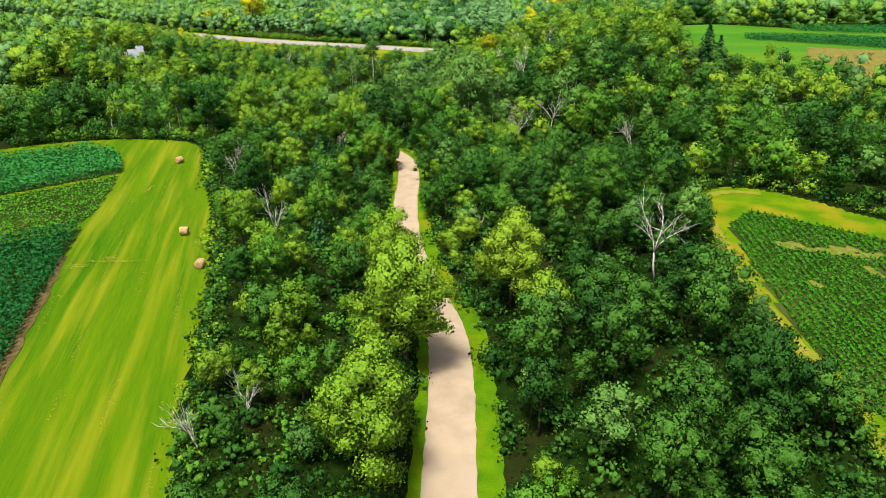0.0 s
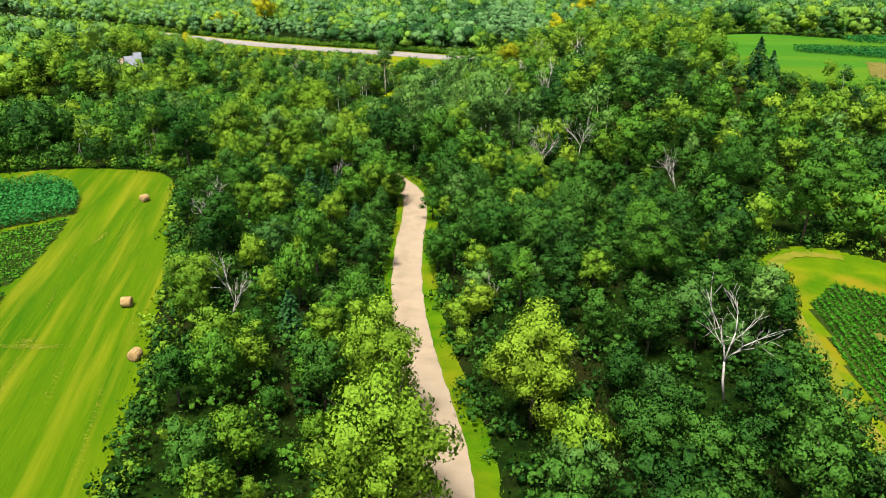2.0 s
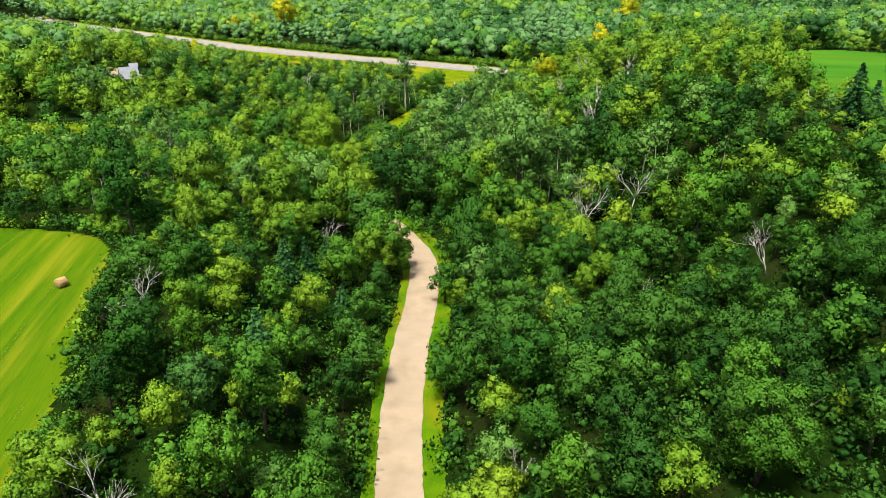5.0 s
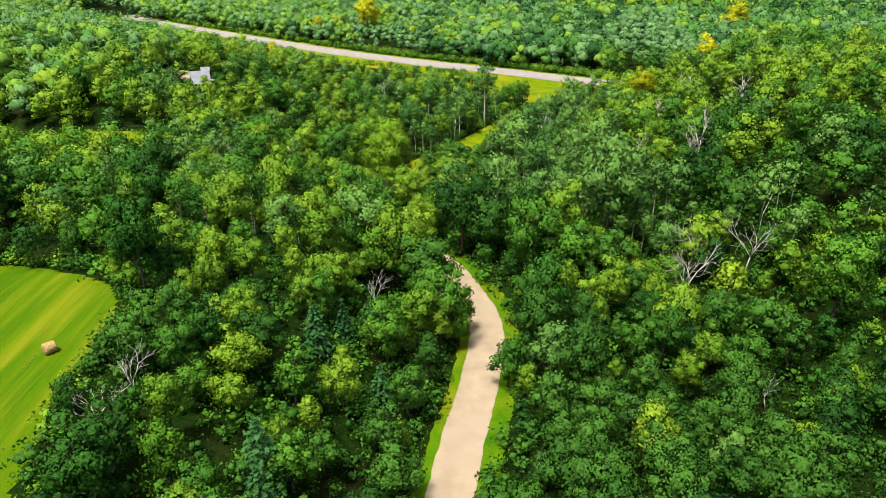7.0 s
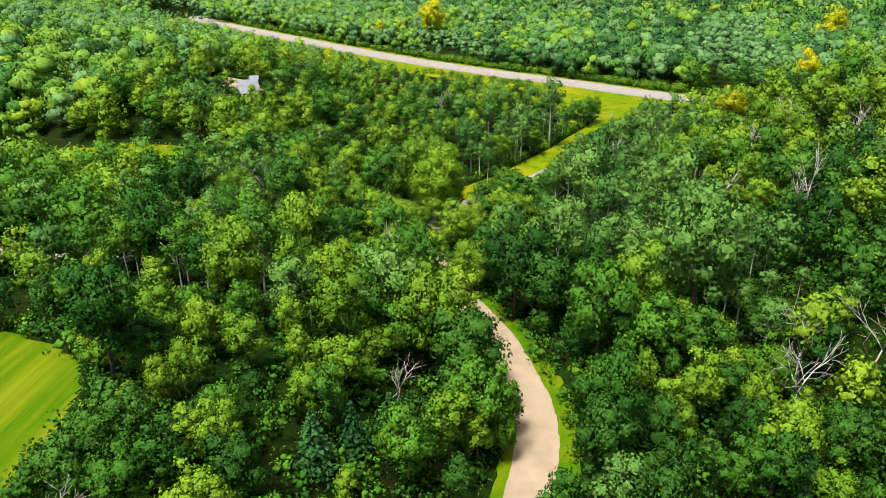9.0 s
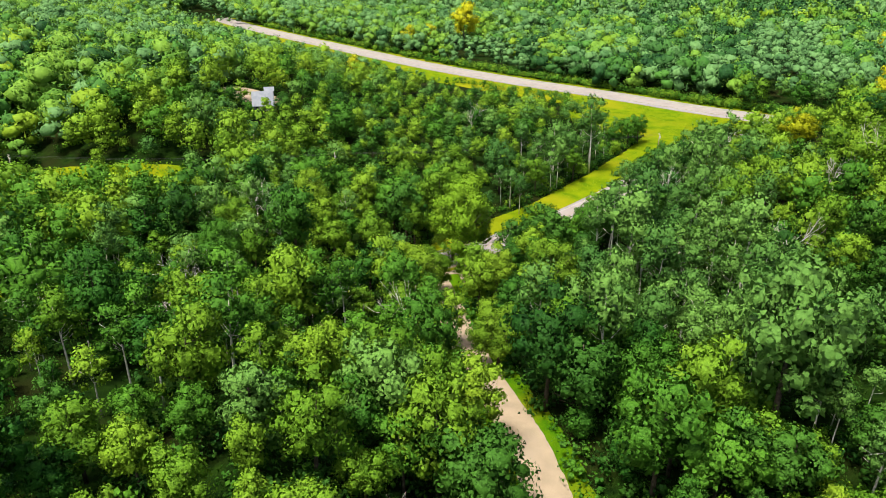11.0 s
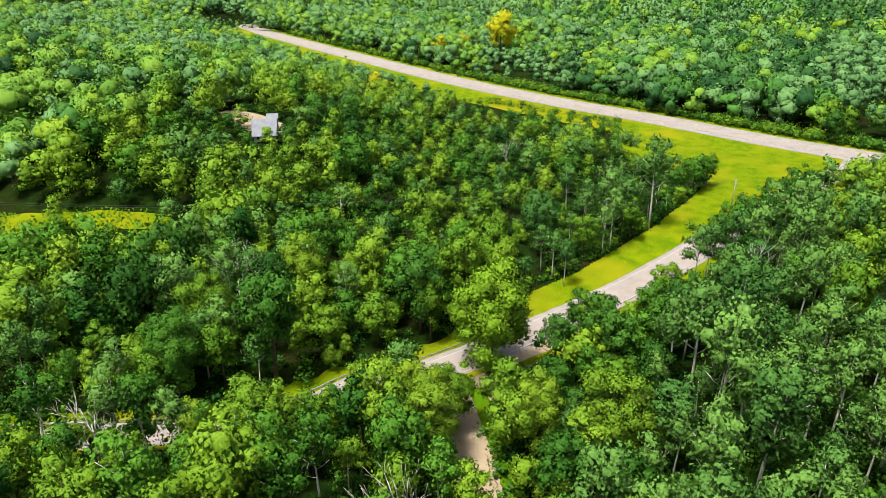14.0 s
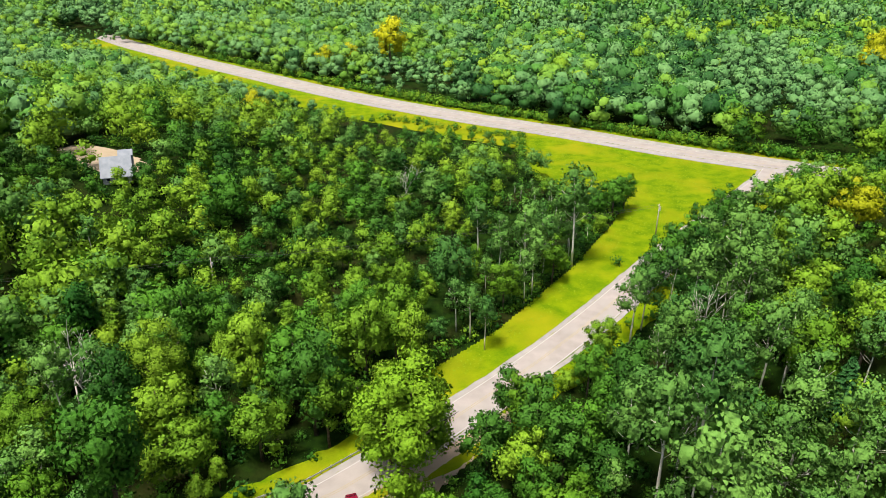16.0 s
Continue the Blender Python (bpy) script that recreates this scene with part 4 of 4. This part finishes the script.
SCARS = [(-57.5, 112, 4.5, 0.7), (-63, 110, 2.4, 1.0), (-59, 113.5, 1.4, 0.8), (-66, 150, 0.5, 3.5)]
crop("corn", CORN_FAR, (0.79, 0.61), 0.8, 0.36, 2.3, 3, 0.42, "corn", "tall dark green corn in dense rows", -0.5)
crop("corn", CORN_NEAR, (0.35, 0.94), 0.8, 0.36, 2.3, 3, 0.42, "corn", "tall dark green corn in dense rows", -0.5)
crop("beans", BEAN_STRIP, (0.79, 0.61), 1.05, 0.26, 0.6, 1, 0.32, "young_bean", "low green bean plants in rows beside the corn", -0.3)
crop("beans", BEANS, (0.09, 1.0), 1.15, 0.17, 0.7, 2, 0.25, "bean", "green bean rows with thin yellowed patches", 0.0, BARE)
for poly in HILL_CORN:
    crop("hill_corn", poly, (1.0, -0.05), 1.1, 0.6, 2.4, 3, 0.5, "corn", "strip of tall blue-green corn on the hill field", -0.5)


# ---- tall grass on verges and meadow ----
def tufts(name, test, x0, x1, y0, y1, gap, size, leaf, label):
    gx, gy = np.meshgrid(np.arange(x0, x1, gap), np.arange(y0, y1, gap))
    x = gx.ravel() + rng.uniform(-0.5, 0.5, gx.size) * gap
    y = gy.ravel() + rng.uniform(-0.5, 0.5, gx.size) * gap
    ok = test(x, y)
    x, y = x[ok], y[ok]
    lump = np.array([noise.noise((a * 0.12, b * 0.12, 4.0)) for a, b in zip(x, y)])
    ok = lump > rng.uniform(-0.5, 0.35, len(x))
    x, y = x[ok], y[ok]
    v, f = cards(np.stack((x, y, land(x, y) + 0.12 + size * 0.4), 1), np.tile((0.3, -0.5, 0.6), (len(x), 1)), rng.uniform(0.6, 1.4, len(x)) * size, rng, 0.5)
    tagged(new(name, mesh_of(name, v, f, LEAF[leaf], None, np.tile((0.0, 0.0, 1.0), (len(v), 1)))), label, "grass", kind="stuff")


def on_verge(x, y):
    d = away(LANE_EARLY, x, y)
    return (d > 3.2) & (d < 6.5)


tufts("verge_tufts", on_verge, -20, 10, 50, 210, 0.55, 0.2, "grass", "rough green grass along the gravel lane")
tufts("meadow_tufts", lambda x, y: inside(MEADOW_EDGE, x, y) & (away(HIGHWAY_NEAR, x, y) > 6) & (away(HIGHWAY_FAR, x, y) > 9), -130, 25, 305, 512, 1.0, 0.26, "grass", "tall yellow-green meadow grass")
tufts("strip_tufts", lambda x, y: inside(STRIP, x, y), -215, -110, 298, 345, 0.8, 0.5, "grass", "tall yellow-green grass under the power line")


# ---- cut hay left in broken rows ----
straw = []
for row in np.arange(-64, 20, 6.5):
    for d in np.arange(20, 175, 0.2):
        x, y = row - 0.27 * (d - 60) + rng.normal(0, 0.22), d + rng.normal(0, 0.3)
        if noise.noise((row * 3.1, d * 0.09, 5.0)) > 0.1 and inside(HAYFIELD, x - 1, y) and not (inside(CORN_NEAR, x - 1.5, y) or inside(BEAN_STRIP, x - 1.5, y) or inside(CORN_FAR, x - 1.5, y)):
            straw.append((x, y, float(land(x, y)) + 0.13))
for a, b, p, q in SCARS:     # thin dry spots
    for u, v in rng.normal(0, 0.5, (int(70 * p * q), 2)):
        straw.append((a + u * p, b + v * q, float(land(a + u * p, b + v * q)) + 0.13))
straw = np.array(straw)
tagged(new("cut_hay", mesh_of("cut_hay", *cards(straw, np.tile((0.0, 0.0, 1.0), (len(straw), 1)), rng.uniform(0.06, 0.17, len(straw)), rng, 0.12), CUT_HAY)), "pale broken rows of cut hay on the mown field", "cut hay", kind="stuff")


# ---- hay bales ----
def hay_bale(x, y, turn, n):
    r, w, sides = 0.82, 1.55, 28
    local = np.random.default_rng(40 + n)
    rings = [(0.0, 0.05), (0.0, 0.55), (0.02, 0.93), (0.1, 1.0), (0.5, 1.0), (0.9, 1.0), (0.98, 0.93), (1.0, 0.55), (1.0, 0.05)]
    verts = []
    for k, f in rings:
        for a in np.arange(sides) * 2 * math.pi / sides:
            q = r * f * (1 + local.normal(0, 0.012))
            z = max(math.sin(a) * q, -r * 0.92)
            verts.append((w * (k - 0.5) + local.normal(0, 0.01), math.cos(a) * q, z + r * 0.92))
    faces = [(i * sides + j, i * sides + (j + 1) % sides, (i + 1) * sides + (j + 1) % sides, (i + 1) * sides + j) for i in range(len(rings) - 1) for j in range(sides)]
    m = Matrix.Translation((x, y, float(land(x, y)) + 0.05)) @ Matrix.Rotation(radians(turn), 4, "Z")
    bale = thing("hay_bale", m, "round tan hay bale lying on the mown field", "hay bale", "hay bales")
    part("roll", mesh_of("roll", verts, faces, HAY), bale)
    for k in (0.28, 0.5, 0.72):
        ring = [(w * (k - 0.5), math.cos(a) * (r + 0.008), max(math.sin(a) * (r + 0.008), -r * 0.9) + r * 0.92) for a in np.linspace(0, 2 * math.pi, 25)]
        part("twine", mesh_of("twine", *tube(ring, [0.012] * 25, 4), TWINE), bale)
    return bale


TWINE = surface("pale_twine", (0.3, 0.252, 0.15), (0.42, 0.36, 0.24), 0.9, 3.0, 20.0, 0.0)
for n, (x, y, turn) in enumerate(((-65.9, 169.7, 60), (-49.4, 124.0, 8), (-41.8, 109.5, 80))):
    hay_bale(x, y, turn, n)


# ---- things along the paved road ----
STEEL = surface("galvanised_steel", (0.27, 0.276, 0.282), (0.408, 0.414, 0.42), 0.45, 1.0, 12.0, 0.05, metallic=0.6)
POLE_WOOD = surface("grey_pole_wood", (0.195, 0.169, 0.1365), (0.338, 0.3055, 0.26), 0.9, 2.0, 16.0, 0.3)
DARK_WIRE = surface("dark_wire", (0.02, 0.02, 0.02), (0.05, 0.05, 0.05), 0.6, 3.0, 20.0, 0.0)
SIGN_YELLOW = surface("yellow_sign_face", (0.434, 0.462, 0.014), (0.525, 0.56, 0.028), 0.5, 2.0, 9.0, 0.0)
WHITE = surface("white_painted_board", (0.462, 0.462, 0.448), (0.574, 0.574, 0.56), 0.6, 1.0, 10.0, 0.1)
ROOF_GREY = surface("grey_metal_roof", (0.12, 0.135, 0.155), (0.18, 0.197, 0.22), 0.75, 0.6, 9.0, 0.1)
WALL_GREY = surface("grey_board_siding", (0.198, 0.204, 0.216), (0.288, 0.294, 0.306), 0.8, 0.8, 8.0, 0.2, None, 0.05, (1, 1, 0.2))
DARK_GLASS = surface("dark_window_glass", (0.015, 0.02, 0.025), (0.03, 0.035, 0.04), 0.08, 1.0, 6.0, 0.0)
BLACK = surface("black_rubber", (0.012, 0.012, 0.012), (0.03, 0.03, 0.03), 0.8, 2.0, 20.0, 0.1)
CAR_RED = surface("dark_red_car_paint", (0.096, 0.0032, 0.0128), (0.136, 0.0064, 0.0208), 0.25, 0.8, 10.0, 0.0)


rail_line = offset_line(HIGHWAY_NEAR, -4.8)
rail_line = rail_line[(rail_line[:, 0] > -132) & (rail_line[:, 0] < -62)]
rail = thing("guard_rail", Matrix.Identity(4), "long galvanised guard rail on posts along the road edge", "guard rail")
profile = [(0.0, 0.45), (0.05, 0.50), (0.0, 0.56), (0.0, 0.62), (0.05, 0.68), (0.0, 0.74), (-0.02, 0.74), (-0.02, 0.45)]
rows = [np.stack((offset_line(rail_line, dx)[:, 0], offset_line(rail_line, dx)[:, 1], land(rail_line[:, 0], rail_line[:, 1]) + dz), 1) for dx, dz in profile]
n_at, n_row = len(rail_line), len(profile)
part("rail_beam", mesh_of("rail_beam", np.concatenate(rows), [(r * n_at + i, r * n_at + i + 1, ((r + 1) % n_row) * n_at + i + 1, ((r + 1) % n_row) * n_at + i) for r in range(n_row) for i in range(n_at - 1)], STEEL), rail, "pale ribbed steel beam")
post_mesh = mesh_of("post", *box(0.14, 0.16, 0.85, (0, 0, -0.1)), POLE_WOOD)
run = np.concatenate(([0], np.cumsum(np.linalg.norm(np.diff(rail_line, axis=0), axis=1))))
for d in np.arange(0.5, run[-1], 1.9):
    p = part("post", post_mesh, rail)
    x, y = np.interp(d, run, rail_line[:, 0]) - 0.12, np.interp(d, run, rail_line[:, 1]) + 0.06
    p.location = (x, y, float(land(x, y)))


def power_pole(x, y, high, turn):
    z = float(land(x, y))
    pole = thing("utility_pole", Matrix.Translation((x, y, z)) @ Matrix.Rotation(radians(turn), 4, "Z"), "weathered grey wooden utility pole carrying a power line", "utility pole", "utility poles")
    part("shaft", mesh_of("shaft", *tube([(0, 0, -0.3), (0, 0, high * 0.5), (0, 0, high)], [0.17, 0.14, 0.11], 10), POLE_WOOD), pole)
    part("crossarm", mesh_of("crossarm", *box(0.1, 1.5, 0.12, (0, 0, high - 0.7)), POLE_WOOD), pole)
    for k in (-0.65, 0.65):
        part("insulator", mesh_of("insulator", *tube([(0, k, high - 0.58), (0, k, high - 0.38)], [0.045, 0.03], 8), WHITE), pole, "pale insulator")
    part("transformer", mesh_of("transformer", *tube([(0.28, 0, high - 2.0), (0.28, 0, high - 1.15)], [0.19, 0.19], 12), STEEL), pole, "grey metal can")
    return x, y, z + high - 0.38


heads = [power_pole(-198, 301, 10, 30), power_pole(-114, 348.5, 10.3, 30), power_pole(-17, 403, 9.4, 30)]
for (ax, ay, az), (bx, by, bz) in zip(heads[:-1], heads[1:]):
    for k in (-0.65, 0.65):
        ox, oy = -math.sin(radians(30)) * k, math.cos(radians(30)) * k
        pts = [(ax + (bx - ax) * u + ox, ay + (by - ay) * u + oy, az + (bz - az) * u - 1.6 * 4 * u * (1 - u)) for u in np.linspace(0, 1, 17)]
        tagged(new("power_line", mesh_of("power_line", *tube(pts, [0.025] * 17, 4), DARK_WIRE)), "thin dark power line strung between poles", "power line", "power lines")

sign = thing("road_sign", Matrix.Translation((28.5, 492, float(land(28.5, 492)))) @ Matrix.Rotation(radians(10), 4, "Z"), "yellow diamond warning sign on a steel post", "road sign")
part("post", mesh_of("post", *box(0.07, 0.07, 2.6, (0, 0.04, -0.2)), STEEL), sign)
part("sign_face", mesh_of("sign_face", [(-0.75, 0, 2.6), (0, 0, 1.85), (0.75, 0, 2.6), (0, 0, 3.35), (-0.75, 0.02, 2.6), (0, 0.02, 1.85), (0.75, 0.02, 2.6), (0, 0.02, 3.35)],
     [(0, 1, 2, 3), (7, 6, 5, 4), (0, 4, 5, 1), (1, 5, 6, 2), (2, 6, 7, 3), (3, 7, 4, 0)], SIGN_YELLOW), sign, "yellow diamond face")
marker = thing("marker_post", Matrix.Translation((-304, 640, float(land(-304, 640)))), "short white marker post beside the road", "marker post")
part("post", mesh_of("post", *box(0.25, 0.12, 1.9), WHITE), marker)


# ---- the house in its clearing ----
def gable(w, d, h, rise, over, name_wall, parent, at, wall, roof):
    """A box with a gabled roof: walls and two roof slopes with thickness and overhang."""
    ox, oy, oz = at
    v = [(x * w / 2, y * d / 2, z) for z in (0, h) for x, y in ((-1, -1), (1, -1), (1, 1), (-1, 1))] + [(0, -d / 2, h + rise), (0, d / 2, h + rise)]
    v = np.array(v) + np.array(at)
    f = np.array([(0, 1, 5, 4), (1, 2, 6, 5), (2, 3, 7, 6), (3, 0, 4, 7)])
    part("wall", mesh_of("wall", v, f, wall), parent)
    for tri in ((4, 5, 8), (6, 7, 9)):
        part("gable_wall", mesh_of("gable_wall", v[list(tri)], [(0, 1, 2)], wall), parent)
    k = over / (w / 2) * rise
    for sx in (-1, 1):
        a = np.array([(0, -d / 2 - over, h + rise), (sx * (w / 2 + over), -d / 2 - over, h - k), (sx * (w / 2 + over), d / 2 + over, h - k), (0, d / 2 + over, h + rise)])
        q = np.vstack((a + (0, 0, 0.03), a + (0, 0, 0.17))) + np.array(at)
        part("roof", mesh_of("roof", q, [(0, 3, 2, 1), (4, 5, 6, 7), (0, 1, 5, 4), (1, 2, 6, 5), (2, 3, 7, 6), (3, 0, 4, 7)], roof), parent, "grey metal roof slope")


house_z = float(land(-163.5, 384.5))
house = thing("house", Matrix.Translation((-163.5, 384.5, house_z)) @ Matrix.Rotation(radians(-57), 4, "Z"), "small house with a steep grey roof, half hidden by trees", "house")
gable(8.2, 7.2, 2.4, 4.2, 0.5, "wall", house, (0, 0, 0), WALL_GREY, ROOF_GREY)
gable(3.0, 3.4, 6.6, 1.1, 0.25, "wall", house, (-2.2, 2.6, 0), WALL_GREY, ROOF_GREY)
for y in (-2.2, 0.0, 2.2):
    w = part("window", mesh_of("window", *box(0.12, 1.2, 1.2, (4.12, y, 0.9)), WHITE), house, "white window frame")
    part("pane", mesh_of("pane", *box(0.12, 0.96, 0.96, (4.16, y, 1.02)), DARK_GLASS), w, "dark glass")
w = part("window", mesh_of("window", *box(0.12, 0.8, 0.8, (-0.72, 2.6, 5.6)), WHITE), house, "white window frame")
part("pane", mesh_of("pane", *box(0.12, 0.6, 0.6, (-0.68, 2.6, 5.7)), DARK_GLASS), w, "dark glass")
part("door", mesh_of("door", *box(1.0, 0.1, 2.05, (1.0, -3.63, 0)), WHITE), house, "white door")


# ---- the parked car ----
def slab(sections):
    """A lofted body: each section is x, half-width, low z, high z, shoulder."""
    verts, n = [], 10
    for x, w, lo, hi, sh in sections:
        verts += [(x, -w * 0.9, lo), (x, -w, lo + 0.12), (x, -w, sh), (x, -w * 0.9, hi - 0.03), (x, -w * 0.6, hi), (x, w * 0.6, hi), (x, w * 0.9, hi - 0.03), (x, w, sh), (x, w, lo + 0.12), (x, w * 0.9, lo)]
    first, last = len(verts), len(verts) + 1
    a, b = sections[0], sections[-1]
    verts += [(a[0], 0, (a[2] + a[3]) / 2), (b[0], 0, (b[2] + b[3]) / 2)]
    faces = [(i * n + j, i * n + (j + 1) % n, (i + 1) * n + (j + 1) % n, (i + 1) * n + j) for i in range(len(sections) - 1) for j in range(n)]
    e = (len(sections) - 1) * n
    caps = [(first, (j + 1) % n, j) for j in range(n)] + [(last, e + j, e + (j + 1) % n) for j in range(n)]
    return np.array(verts), np.array(faces), np.array(caps)


def lofted(name, sections, material, parent, label=""):
    v, f, c = slab(sections)
    ob = part(name, mesh_of(name, v, f, material), parent, label)
    me = bpy.data.meshes.new(name)
    me.from_pydata([tuple(p) for p in v], [], [tuple(q) for q in f] + [tuple(q) for q in c])
    me.materials.append(material)
    for p in me.polygons:
        p.use_smooth = True
    ob.data = me
    return ob


car_z = float(land(-60.9, 295.6)) + 0.19
car = thing("car", Matrix.Translation((-60.9, 295.6, car_z)) @ Matrix.Rotation(radians(-58), 4, "Z"), "dark red car parked on the pale gravel apron", "car")
lofted("body", [(-2.25, 0.72, 0.42, 0.75, 0.6), (-2.1, 0.84, 0.28, 0.92, 0.7), (-1.4, 0.9, 0.22, 0.98, 0.75), (0.0, 0.91, 0.2, 0.97, 0.75), (1.0, 0.9, 0.22, 0.93, 0.72), (1.9, 0.84, 0.26, 0.8, 0.62), (2.2, 0.7, 0.36, 0.66, 0.55)], CAR_RED, car)
lofted("cabin", [(-1.75, 0.7, 0.9, 0.98, 0.95), (-1.1, 0.74, 0.9, 1.38, 1.1), (-0.2, 0.74, 0.9, 1.44, 1.12), (0.35, 0.72, 0.9, 1.38, 1.1), (1.15, 0.72, 0.86, 0.94, 0.92)], DARK_GLASS, car, "dark windows")
lofted("roof", [(-1.15, 0.62, 1.36, 1.42, 1.39), (-0.9, 0.7, 1.37, 1.46, 1.42), (-0.2, 0.71, 1.4, 1.49, 1.45), (0.25, 0.68, 1.38, 1.45, 1.42), (0.42, 0.6, 1.34, 1.4, 1.37)], CAR_RED, car)
for x in (-1.35, 1.35):
    for y in (-0.8, 0.8):
        w = part("wheel", mesh_of("wheel", *tube([(x, y - 0.1, 0.32), (x, y + 0.1, 0.32)], [0.32, 0.32], 18), BLACK), car, "black tyre")
        part("rim", mesh_of("rim", *tube([(x, y - 0.112, 0.32), (x, y + 0.112, 0.32)], [0.2, 0.2], 14), STEEL), w, "steel rim")
for y in (-1, 1):
    part("mirror", mesh_of("mirror", *box(0.14, 0.2, 0.14, (0.75, y * 0.98, 0.95)), CAR_RED), car)
    part("headlight", mesh_of("headlight", *box(0.12, 0.3, 0.14, (2.1, y * 0.55, 0.58)), WHITE), car, "clear headlight")
    part("tail_light", mesh_of("tail_light", *box(0.08, 0.28, 0.16, (-2.2, y * 0.55, 0.66)), CAR_RED), car)
